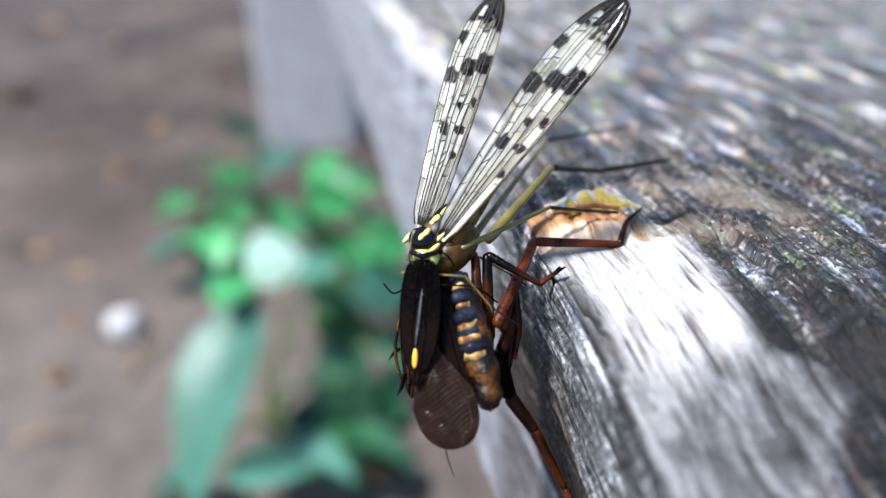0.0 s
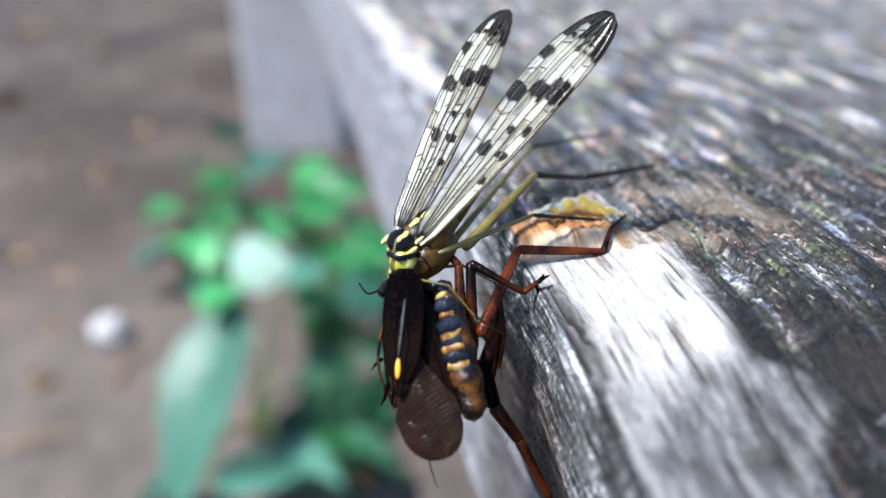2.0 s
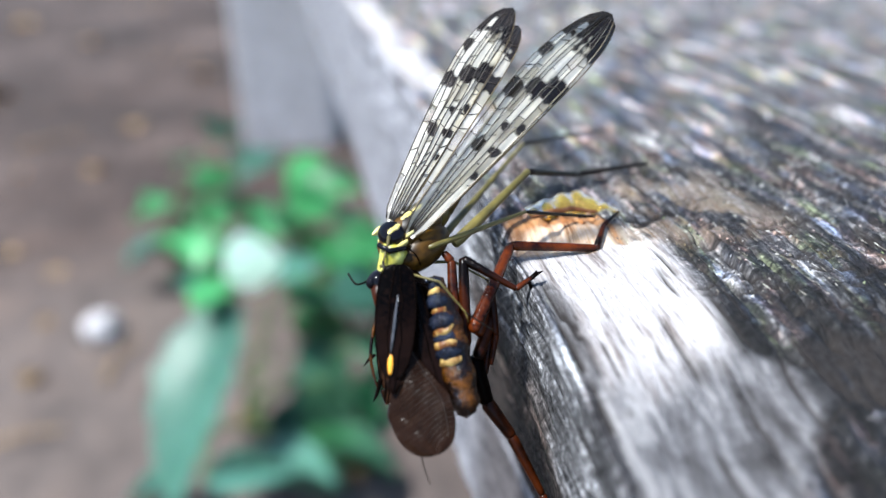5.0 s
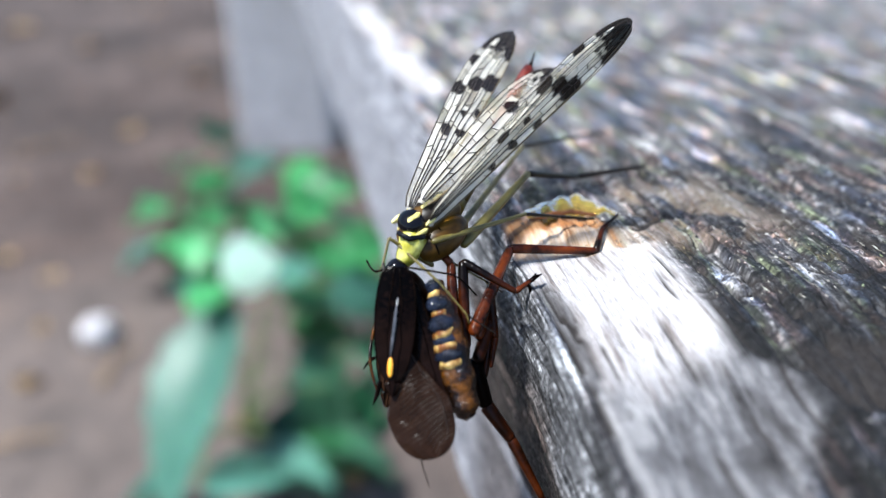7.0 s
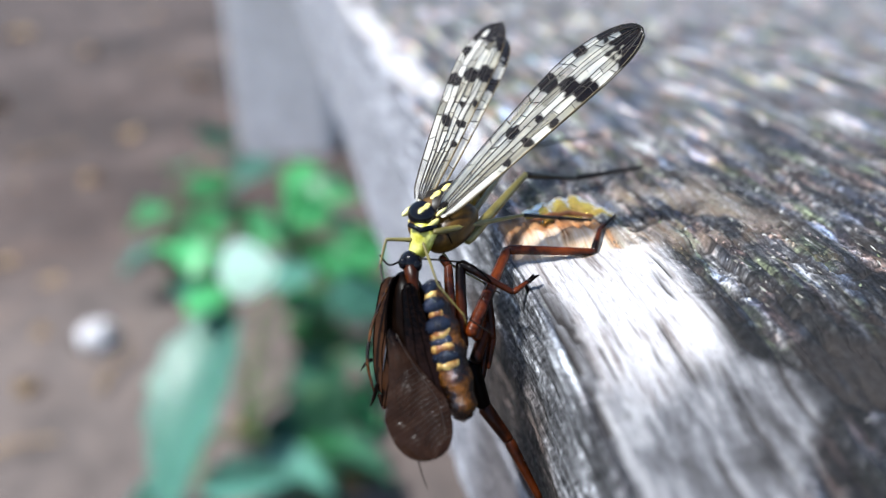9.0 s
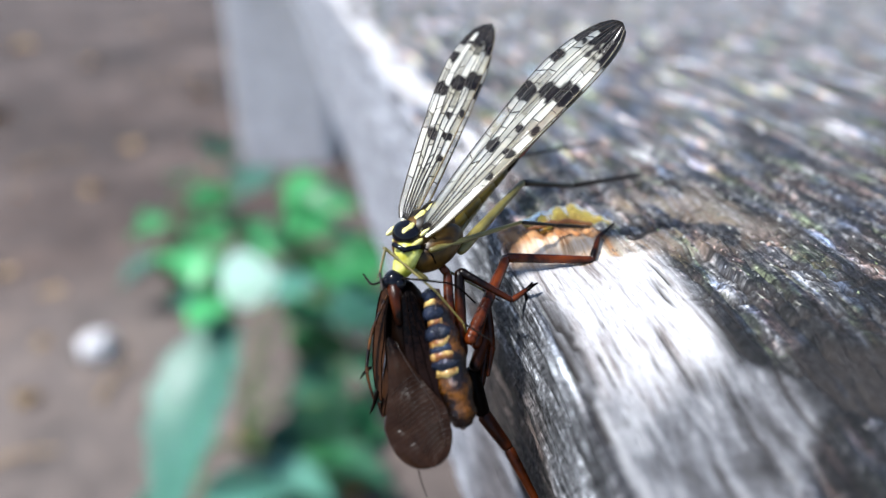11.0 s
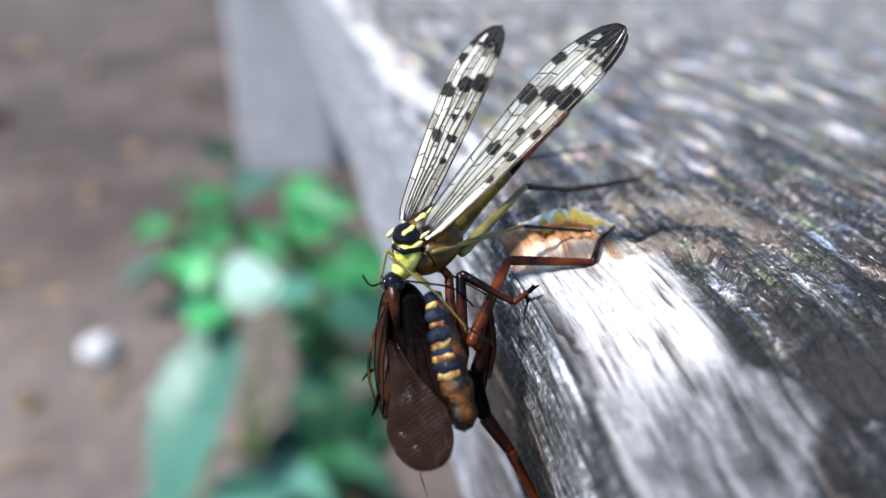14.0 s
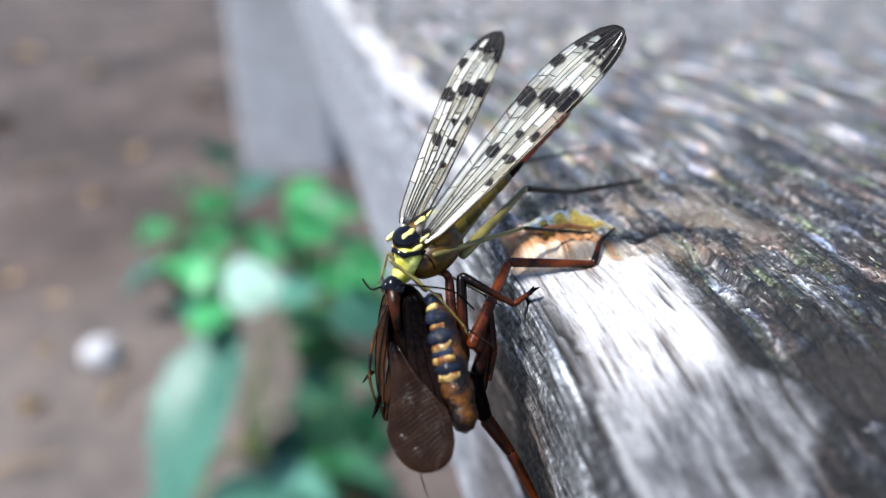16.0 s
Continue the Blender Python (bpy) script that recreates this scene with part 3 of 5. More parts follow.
    flank = 1 - step_up(A - jag, -0.9, 0.7 + 0 * A)
    for name, val in (("bare", np.clip(bare + far_bare * step_up(fbm(A * 0.5, Y * 0.12, 43), 0.25, 0.5), 0, 1)), ("flank", flank), ("fresh", fresh), ("stain", stain), ("distance", step_up(Y, 10, 34)), ("damp", damp), ("flank_pale", np.clip(step_up(-A, 15.0, 16.3) + step_up(Y, 10, 22), 0, 1)), ("wet", wet), ("stain_shade", 0.93 * stain_shade), ("crack", np.clip(crack * 1.2, 0, 1))):
        at_ = me.attributes.new(name, "FLOAT", "POINT")
        at_.data.foreach_set("value", val.ravel().astype(np.float32))
    for f in me.polygons:
        f.use_smooth = True
    me.materials.append(WOOD)
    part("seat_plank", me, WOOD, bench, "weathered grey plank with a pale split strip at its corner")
    build_crumbs(across, ys, verts.reshape(r, c, 3), bare, fresh)
    # a stained splinter standing at the head of the split
    bm = bmesh.new()
    line = smooth_line([(2.15, 6.25, 0.20), (3.1, 6.30, 0.30), (4.4, 6.45, 0.34), (5.5, 6.30, 0.36), (6.3, 6.00, 0.22)], 5)
    tube(bm, line, [0.05 + 0.13 * math.sin(math.pi * (i + 2) / (len(line) + 3)) for i in range(len(line))], 9, 0.7)
    for v in bm.verts:
        v.co += Vector((noise.noise(v.co * 900), noise.noise(v.co * 900 + Vector((3, 0, 0))), noise.noise(v.co * 1400 + Vector((0, 3, 0))))) * 0.00016 + Vector((0, 0, TOP))
    part("splinter", bm, simple("wet_splinter", (0.030, 0.009, 0.003), (0.17, 0.065, 0.022), 1200, 0.35, bump_d=0.0002, spec=0.2), bench, "wet red-brown wood splinter")
    # a post that carries the far end
    bm = bmesh.new()
    bmesh.ops.create_cube(bm, size=1, matrix=pose(0.004, 1.12, 0.1610, 0, 0, -9) @ Matrix.Diagonal((0.14, 0.12, 0.332, 1)))
    bmesh.ops.bevel(bm, geom=bm.edges[:], offset=0.008, segments=3, affect="EDGES")
    part("post", bm, simple("post_wood", (0.37, 0.355, 0.365), (0.58, 0.56, 0.575), 55, 0.85, bump_d=0.0006, spec=0.2), bench, "grey square timber post", smooth=False)
    return bench


bench = build_bench()


# ---- ground and plants ----
def build_ground():
    n = 160
    xs = np.concatenate([-np.geomspace(60, 0.9, 40), np.linspace(-0.88, 0.88, 80), np.geomspace(0.9, 60, 40)])
    yy = np.concatenate([-np.geomspace(60, 0.5, 20), np.linspace(-0.48, 3.0, 160), np.geomspace(3.05, 120, 40)])
    X, Y = np.meshgrid(xs, yy)
    near = np.exp(-((X / 3) ** 2 + ((Y - 1) / 4) ** 2))
    Z = ((fbm(X * 3 + 50, Y * 3 + 50, 31) - 0.47) * 0.035 + (fbm(X * 16 + 90, Y * 16 + 90, 33) - 0.47) * 0.012) * near
    r, c = X.shape
    i = np.arange(r * c).reshape(r, c)
    faces = np.stack([i[:-1, :-1], i[:-1, 1:], i[1:, 1:], i[1:, :-1]], -1).reshape(-1, 4)
    me = bpy.data.meshes.new("ground")
    me.from_pydata(np.stack([X, Y, Z], -1).reshape(-1, 3).tolist(), [], faces.tolist())
    for f in me.polygons:
        f.use_smooth = True
    me.materials.append(M_SOIL)
    tagged(new("ground", me), "bare brown forest soil with scattered litter", "ground", kind="structure")


build_ground()


def leaf_mesh(length, width, cup=0.15, tooth=0.0, n=12):
    """A leaf blade with a midrib fold, root at the origin, along +x (metres)."""
    bm = bmesh.new()
    rows = []
    for i in range(n + 1):
        u = i / n
        w = width * 0.5 * (math.sin(math.pi * min(1, u * 0.97 + 0.03) ** 0.75)) ** 0.9
        w *= 1 + tooth * (0.5 if i % 2 else -0.5)
        z = -cup * length * (u - 0.35) ** 2
        rows.append([bm.verts.new((u * length, s * w, z + abs(s) * w * 0.25)) for s in (-1, -0.5, 0, 0.5, 1)])
    for a, b in zip(rows, rows[1:]):
        for k in range(4):
            bm.faces.new((a[k], b[k], b[k + 1], a[k + 1]))
    top = bm.faces[:]
    ext = bmesh.ops.solidify(bm, geom=top, thickness=0.0004)
    return bm


def build_plant(root, leaves, label, extra=12):
    """A herb on the ground at root; leaves: (tip side of the stalk, heading, pitch, length, width, material)."""
    plant = thing("leafy_plant", root, label, "plant", "plants beside the bench")
    rootv = Vector(root)
    for place, head, pitch, roll, length, width, mat in leaves:
        p = Vector(place) - rootv
        bm = bmesh.new()
        mid = p * 0.5 + Vector((random.uniform(-0.012, 0.012), random.uniform(-0.012, 0.012), 0.012))
        tube(bm, [tuple(v * 1000) for v in smooth_line([(0, 0, -0.004), mid, p], 4)], [1.6 - 0.1 * k for k in range(9)], 6)
        part("stem", bm, M_STEM, plant)
        bm = leaf_mesh(length, width, random.uniform(0.1, 0.5), 0.14)
        part("leaf", bm, mat, plant, m=Matrix.Translation(p) @ pose(0, 0, 0, roll, pitch, head))
    mats = [lf[6] for lf in leaves if lf[6] not in (M_LEAF_GLARE, M_LEAF_SHADE)]
    for k in range(extra):
        c = Vector(leaves[k % len(leaves)][0]) - rootv
        p = c + Vector((random.uniform(-0.035, 0.035), random.uniform(-0.05, 0.05), random.uniform(-0.05, 0.01)))
        p.z = max(p.z, 0.02)
        tube_bm = bmesh.new()
        tube(tube_bm, [(0, 0, -4), tuple(p * 500 + Vector((0, 0, 8))), tuple(p * 1000)], [1.4, 1.1, 0.8], 6)
        part("stem", tube_bm, M_STEM, plant)
        part("leaf", leaf_mesh(random.uniform(0.035, 0.06), random.uniform(0.025, 0.04), random.uniform(0.1, 0.5), 0.14), mats[k % len(mats)], plant,
             m=Matrix.Translation(p) @ pose(0, 0, 0, random.uniform(5, 40), random.uniform(-5, 25), random.uniform(-60, 60)))
    return plant


def leaf_at(px, head, pitch, length, width, mat, roll=0):
    return (px, head, pitch, roll, length, width, mat)


build_plant((0.0030, 0.6986, 0.0000), [
    leaf_at((-0.0146, 0.5811, 0.1404), 10, 10, 0.055, 0.050, M_LEAF, 30),
    leaf_at((-0.0173, 0.6113, 0.1533), 200, 20, 0.05, 0.04, M_LEAF_BLUE),
    leaf_at((0.0297, 0.5552, 0.1096), 60, 15, 0.05, 0.045, M_LEAF, 10),
    leaf_at((0.0078, 0.5166, 0.1141), -60, 20, 0.05, 0.04, M_LEAF),
    leaf_at((-0.0319, 0.5715, 0.1141), 150, 10, 0.05, 0.04, M_LEAF),
    leaf_at((0.0455, 0.5264, 0.1053), 40, 30, 0.05, 0.04, M_LEAF),
    leaf_at((0.0037, 0.4985, 0.0771), -20, 20, 0.055, 0.04, M_LEAF),
    leaf_at((0.0182, 0.4734, 0.1240), 0, 0, 0.05, 0.045, M_LEAF, 20),
    leaf_at((0.0094, 0.4401, 0.0998), 10, 5, 0.055, 0.045, M_LEAF_BLUE, 25),
    leaf_at((-0.0167, 0.5328, 0.1347), 20, 5, 0.05, 0.045, M_LEAF, 30),
    leaf_at((-0.0213, 0.4549, 0.0704), 0, 10, 0.05, 0.04, M_LEAF, 20),
    leaf_at((-0.0599, 0.4118, 0.1480), 5, 0, 0.040, 0.042, M_LEAF_GLARE, 42),
], "bright green leafy herb with toothed leaves on the soil")
build_plant((-0.1451, 0.7329, 0.0000), [
    leaf_at((-0.1156, 0.7270, 0.1115), 100, 10, 0.05, 0.035, M_LEAF),
    leaf_at((-0.1279, 0.6922, 0.0831), 180, 20, 0.05, 0.035, M_LEAF),
    leaf_at((-0.1003, 0.6859, 0.0830), -60, 20, 0.05, 0.035, M_LEAF),
    leaf_at((-0.1060, 0.6557, 0.0664), -90, 20, 0.05, 0.035, M_LEAF),
    leaf_at((-0.1394, 0.6583, 0.0565), 200, 20, 0.045, 0.035, M_LEAF_BLUE),
    leaf_at((-0.0774, 0.7093, 0.1388), 90, -10, 0.055, 0.045, M_LEAF_BLUE, 20),
], "small green herb with thin leaves on the soil")
build_plant((-0.0628, 0.4371, 0.0000), [
    leaf_at((-0.0593, 0.4028, 0.1309), -115, 34, 0.135, 0.058, M_LEAF_BLUE, 10),
    leaf_at((-0.0100, 0.4202, 0.0800), -60, 30, 0.05, 0.04, M_LEAF_SHADE),
    leaf_at((-0.0150, 0.3860, 0.0691), -75, 50, 0.045, 0.034, M_LEAF_SHADE),
    leaf_at((-0.0527, 0.3462, 0.0458), -30, 5, 0.06, 0.045, M_LEAF_BLUE),
    leaf_at((-0.0020, 0.3800, 0.0700), -75, 50, 0.040, 0.034, M_LEAF_SHADE),
    leaf_at((-0.0680, 0.2620, 0.1080), 5, 4, 0.046, 0.032, M_LEAF_BLUE),
    leaf_at((-0.0094, 0.3492, 0.0486), -20, 20, 0.06, 0.04, M_LEAF_SHADE),
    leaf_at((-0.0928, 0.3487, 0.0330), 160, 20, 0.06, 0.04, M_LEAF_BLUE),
    leaf_at((0.0209, 0.4051, 0.0816), -10, 30, 0.06, 0.05, M_LEAF_SHADE),
    leaf_at((-0.0229, 0.4475, 0.0999), 20, 20, 0.06, 0.045, M_LEAF),
], "broad blue-green leafed plant beside the bench", 5)


def build_stone():
    bm = bmesh.new()
    bmesh.ops.create_icosphere(bm, subdivisions=3, radius=1.0)
    for v in bm.verts:
        v.co = Vector((v.co.x * 0.0165, v.co.y * 0.0165, v.co.z * 0.0165)) * (1 + 0.25 * noise.noise(v.co * 1.7))
    ob = new("stone", mesh_of("stone", bm, M_STONE))
    ob.matrix_basis = Matrix.Translation(Vector((-0.1900, 0.5830, 0.0000)) + Vector((0, 0, 0.010)))
    tagged(ob, "small pale rounded stone lying on the soil", "stone")


build_stone()


def build_litter():
    """Fallen leaves and twigs on the soil."""
    first = None
    for k, (p, size) in enumerate((((-0.2778, 0.8291, 0.0000), 0.05), ((-0.4906, 1.4592, 0.0000), 0.12), ((-0.2411, 0.5172, 0.0000), 0.035), ((-0.2530, 0.7004, 0.0000), 0.04), ((-0.3855, 1.0282, 0.0000), 0.06), ((-0.2507, 1.1990, 0.0000), 0.06), ((-0.4230, 1.9640, 0.0000), 0.12),
                                   ((-0.2525, 0.6092, 0.0000), 0.03), ((-0.0691, 0.4319, 0.0000), 0.04), ((-0.1384, 0.4825, -0.0000), 0.03), ((-0.2827, 1.0044, 0.0000), 0.05), ((-0.1910, 1.5629, 0.0000), 0.09), ((-0.6459, 2.2473, 0.0000), 0.16), ((-0.3950, 2.4757, 0.0000), 0.16), ((0.0129, 0.3760, 0.0000), 0.035), ((-0.3024, 0.7693, 0.0000), 0.04))):
        if first is None:
            bm = leaf_mesh(0.05, 0.034, 0.6, 0.1)
            first = new("fallen_leaf", mesh_of("fallen_leaf", bm, M_DEAD))
            tagged(first, "dry curled brown leaf lying on the soil", "fallen leaf", "fallen leaves")
            ob = first
        else:
            ob = copy_thing(first, Matrix.Identity(4))
        q = 0.8 * size / 0.05
        ob.matrix_basis = Matrix.Translation(Vector(p) + Vector((0, 0, 0.006))) @ pose(0, 0, 0, random.uniform(-12, 12), random.uniform(-8, 12), random.uniform(0, 360)) @ Matrix.Diagonal((q, q, q, 1))
    for k, (p, ang, ln) in enumerate((((-0.3625, 1.1682, -0.0000), 30, 0.10), ((-0.1679, 0.5360, 0.0000), 70, 0.06), ((-0.2406, 1.7322, 0.0000), -20, 0.16), ((-0.2215, 0.4479, 0.0000), 10, 0.05))):
        tw = new("twig", mesh_of("twig", tube(bmesh.new(), smooth_line([(-ln * 500, 0, 0), (0, ln * 60, 2), (ln * 500, 0, 0)], 4), [2.2 - 0.15 * i for i in range(9)], 6), M_DEAD))
        tw.matrix_basis = Matrix.Translation(Vector(p) + Vector((0, 0, 0.004))) @ pose(0, 0, 0, 0, 0, ang)
        tagged(tw, "thin dry brown twig lying on the soil", "twig", "fallen twigs")


build_litter()


# ---- insects ----
WING_SPOTS = ((1.0, 0.6, 0.14, 1.1), (0.90, 0.92, 0.07, 0.18), (0.685, 0.86, 0.050, 0.22), (0.65, 0.52, 0.040, 0.20), (0.60, 0.14, 0.038, 0.20),
              (0.40, 0.80, 0.022, 0.14), (0.39, 0.36, 0.028, 0.16), (0.30, 0.86, 0.018, 0.12), (0.49, 0.62, 0.016, 0.1), (0.77, 0.10, 0.03, 0.12), (0.52, 0.93, 0.022, 0.08), (0.88, 0.06, 0.04, 0.12))


def wing_shape(u):
    """Leading and trailing edge over the length, in wing widths."""
    w = 0.24 + 0.76 * min(1.0, u / 0.74) ** 0.60
    lead = w * (0.12 + 0.28 * math.sqrt(max(0.0, 1 - max(0.0, (u - 0.80) / 0.20) ** 2.4)))
    trail = w * (0.12 - 0.72 * math.sqrt(max(0.0, 1 - max(0.0, (u - 0.54) / 0.46) ** 2.1)))
    return lead, trail


def paddle_shape(u):
    """A fan-shaped wing: narrow at the root, broad and rounded at the end."""
    w = (0.16 + 0.84 * min(1.0, u / 0.62) ** 1.5) * math.sqrt(max(0.0, 1 - max(0.0, (u - 0.66) / 0.34) ** 2.6))
    return 0.46 * w, -0.54 * w


def dome_shape(u):
    """A wing folded over like a shell."""
    w = math.sqrt(max(0.0, 1 - abs(2 * u - 0.80) ** 2.2)) if u < 0.9 else 0.35 * (1 - u) / 0.1 + 0.1
    return 0.5 * w, -0.5 * w


def build_wing(parent, name, length, width, mirror, spots, mat, vein_mat, label, seed, veins=9, shape=wing_shape, fan=False, edge_mat=None, cross=True):
    """Thin cambered membrane with raised veins; root at the origin, along +x, leading edge to +y (or -y when mirrored)."""
    rnd = random.Random(seed)
    edge_mat = edge_mat or M_VEIN_PALE
    s = -1 if mirror else 1
    nu, nv = 150, 44

    def place(u, v, lift=0.0):
        lead, trail = shape(u)
        y = (trail + (lead - trail) * v) * width * min(1.0, 0.55 + u * 9)
        z = 0.30 * math.sin(math.pi * v) * width * 0.16 + (0.10 if cross else 0.0) * math.sin(v * 28) * 0.07 * width * min(1, 3 * u) - 0.05 * length * u * u * 0.3 + lift
        if fan:
            q = (u - 0.34 - 0.06 * (1 - v) ** 2) / 0.034
            z += (0.004 * math.cos(2 * math.pi * q) + 0.10 * (noise.noise(Vector((u * 5, v * 3, seed))) + 0.5 * noise.noise(Vector((u * 11, v * 7, seed))))) * min(1, max(0, (u - 0.25) * 5))
        return Vector((u * length, s * y, z)) * MM

    def pig(u, v):
        e = 0.0
        for cu, cv, ru, rv in spots:
            q = ((u - cu) / ru) ** 2 + ((v - cv) / rv) ** 2 + 0.8 * noise.noise(Vector((u * 34, v * 10, seed)))
            e = max(e, min(1, max(0, (1.15 - q) / (0.25 if cross else 1.1))))
        if len(spots) > 2 and ((u - 0.90) / 0.024) ** 2 + ((v - 0.24) / 0.11) ** 2 < 1:
            e = 0.0
        return e

    cuts = []
    for k in range(veins):
        c = sorted(0.16 + 0.80 * (i + rnd.uniform(0.1, 0.9)) / 8 for i in range(8))
        cuts.append([0.0] + c + [1.0])

    def cell_of(u, v):
        w = (0.62 + 0.38 * min(1, u * 1.7) ** 0.8)
        k = int(max(0, min(veins - 1, ((v - 0.5) / w + 0.5) * veins)))
        i = max(j for j, c in enumerate(cuts[k][:-1]) if c <= u)
        return k, i, (k + 0.5) / veins, 0.5 * (cuts[k][i] + cuts[k][i + 1])

    tone_of = {}
    verts, pigment, tone = [], [], []
    for i in range(nu + 1):
        for j in range(nv + 1):
            u, v = 0.005 + 0.995 * i / nu, j / nv
            verts.append(place(u, v))
            k, c_, vc, uc = cell_of(u, v)
            pigment.append(max(pig(0.08 * uc + 0.92 * u, 0.35 * (0.5 + (vc - 0.5) * (0.62 + 0.38 * min(1, u * 1.7) ** 0.8)) + 0.65 * v), 0.6 * pig(u, v)) if spots and not fan else pig(u, v))
            tone.append(tone_of.setdefault((k, c_), rnd.random()))
    faces = [(i * (nv + 1) + j, (i + 1) * (nv + 1) + j, (i + 1) * (nv + 1) + j + 1, i * (nv + 1) + j + 1) for i in range(nu) for j in range(nv)]
    me = bpy.data.meshes.new(name)
    me.from_pydata(verts, [], faces)
    a = me.attributes.new("pigment", "FLOAT", "POINT")
    a.data.foreach_set("value", np.array(pigment, dtype=np.float32))
    a = me.attributes.new("cell", "FLOAT", "POINT")
    a.data.foreach_set("value", np.array(tone, dtype=np.float32))
    for f in me.polygons:
        f.use_smooth = True
    me.materials.append(mat)
    wing = part(name, me, mat, parent, label)
    bm = bmesh.new()

    def vein(uvs, r):
        tube(bm, [place(u, v, 0.012) / MM for u, v in uvs], [r] * len(uvs), 5)

    lines = []
    for k in range(veins + 1):
        v1 = k / veins
        ph, amp = rnd.uniform(0, 6), rnd.uniform(0.010, 0.022)
        lines.append([(u, 0.5 + (v1 - 0.5) * (0.62 + 0.38 * min(1, u * 1.7) ** 0.8) + amp * math.sin(u * 22 + ph) if 0 < k < veins else v1) for u in np.linspace(0.02, 0.985, 26)])
    if fan:
        for k in range(17):
            u0 = 0.34 + 0.034 * k
            vein([(u0 + 0.10 * t * t - 0.02 * t, 0.97 - t * (0.86 - 0.025 * k) + 0.015 * math.sin(k * 2.1)) for t in np.linspace(0, 1, 10)], 0.014)
            part("pleat", bm, vein_mat, wing)
            bm = bmesh.new()
        vein([(u, 0.95 - 0.12 * u) for u in np.linspace(0.05, 0.90, 16)], 0.03)
    else:
        for k, ln in enumerate(lines[:-1]):
            tube(bm, [place(u, v, 0.012) / MM for u, v in ln], [0.046 - 0.018 * min(1, u * 1.4) for u, v in ln], 5)
            if not cross and k < veins - 1:
                part("vein", bm, vein_mat, wing)
                bm = bmesh.new()
        for k in range(veins if cross else 0):
            for c in cuts[k][1:-1]:
                w = (0.62 + 0.38 * min(1, c * 1.7) ** 0.8)
                va, vb = (0.5 + (k / veins - 0.5) * w if k else 0.0), (0.5 + ((k + 1) / veins - 0.5) * w if k + 1 < veins else 1.0)
                vein([(c, va), (c + rnd.uniform(-0.02, 0.034), vb)], 0.025)
            if k % 2 == 0:
                # a fork that runs out to the edge
                u0 = rnd.uniform(0.42, 0.62)
                vein([(u, 0.5 + ((k + 0.5 * min(1, (u - u0) * 7)) / veins - 0.5) * (0.62 + 0.38 * min(1, u * 1.7) ** 0.8)) for u in np.linspace(u0, 0.96, 12)], 0.022)
        edge = bmesh.new()
        tube(edge, [place(u, v, 0.012) / MM for u, v in lines[-1]], [0.062 - 0.0016 * i for i in range(26)], 6)
        part("edge_vein", edge, edge_mat, wing)
    part("vein", bm, vein_mat, wing)
    return wing


FLY = (-4.72, 2.60, 2.94)
fly = thing("scorpionfly", at(FLY), "yellow and black scorpionfly with spotted wings feeding on its prey", "insect")
B = Vector((0.80, 0.43, 0.41)).normalized()          # from head to tail
D = Vector((-0.50, -0.45, 0.74))
D = (D - B * D.dot(B)).normalized()                  # dorsal
S = B.cross(D)


def bodyp(x, y, z):
    return tuple(B * x + S * y + D * z)


bm = bmesh.new()
blob(bm, bodyp(0.5, 0, -0.6), (0.95, 1.15, 1.7), B, 24, 16)
blob(bm, bodyp(1.6, 0, -0.9), (0.9, 1.0, 1.3), B, 20, 12)
thorax = part("thorax", bm, M_TAWNY, fly, "tawny yellow thorax")


def shield(bm, x, y, z, r, seg=16, rings=10):
    """An ellipsoid in body directions: radii across, upwards and along."""
    q = Matrix((S, D, B)).transposed().to_4x4()
    q.translation = mm(bodyp(x, y, z))
    bmesh.ops.create_uvsphere(bm, u_segments=seg, v_segments=rings, radius=1.0, matrix=q @ Matrix.Diagonal((r[0] * MM, r[1] * MM, r[2] * MM, 1)))
    return bm


bm = bmesh.new()
shield(bm, -0.12, -0.05, 0.12, (0.78, 0.52, 0.74), 24, 16)
part("back_shield", bm, M_BLACK, thorax, "glossy black shield on the back")
bm = bmesh.new()
shield(bm, 0.80, 0.0, 0.20, (0.82, 0.34, 0.80))
shield(bm, 1.7, 0.0, 0.08, (0.66, 0.32, 0.85))
shield(bm, 2.4, 0.0, -0.10, (0.45, 0.30, 0.55))
part("rear_shield", bm, M_LEG_DARK, thorax, "dark brown ridge between the wing roots")
for x, y, z, r in ((-0.05, 0.16, 0.54, (0.20, 0.10, 0.44)), (0.95, -0.02, 0.50, (0.18, 0.07, 0.38)), (1.75, -0.05, 0.36, (0.17, 0.06, 0.36)),
                   (-0.35, 0.86, -0.02, (0.14, 0.16, 0.50)), (-0.35, -0.88, -0.02, (0.14, 0.18, 0.50)), (0.55, -0.76, 0.14, (0.10, 0.12, 0.44)), (0.55, 0.76, 0.14, (0.10, 0.12, 0.44)), (-0.85, 0.0, -0.08, (0.46, 0.08, 0.10))):
    bm = shield(bmesh.new(), x, y, z, r, 14, 10)
    for v in bm.verts:
        v.co += Vector((noise.noise(v.co * 3000), noise.noise(v.co * 3000 + Vector((7, 0, 0))), noise.noise(v.co * 3000 + Vector((0, 9, 0))))) * 0.00004
    part("cream_mark", bm, M_PALE, thorax)
for c, r, ax in (((1.44, -0.03, -0.97), (0.98, 0.98, 1.75), B), ((0.55, -0.57, -1.31), (0.40, 0.40, 0.8), Vector((0.8, 0.2, -0.4)))):
    part("side_plate", blob(bmesh.new(), c, r, ax, 24, 16, 0.02), M_TAWNY, thorax)
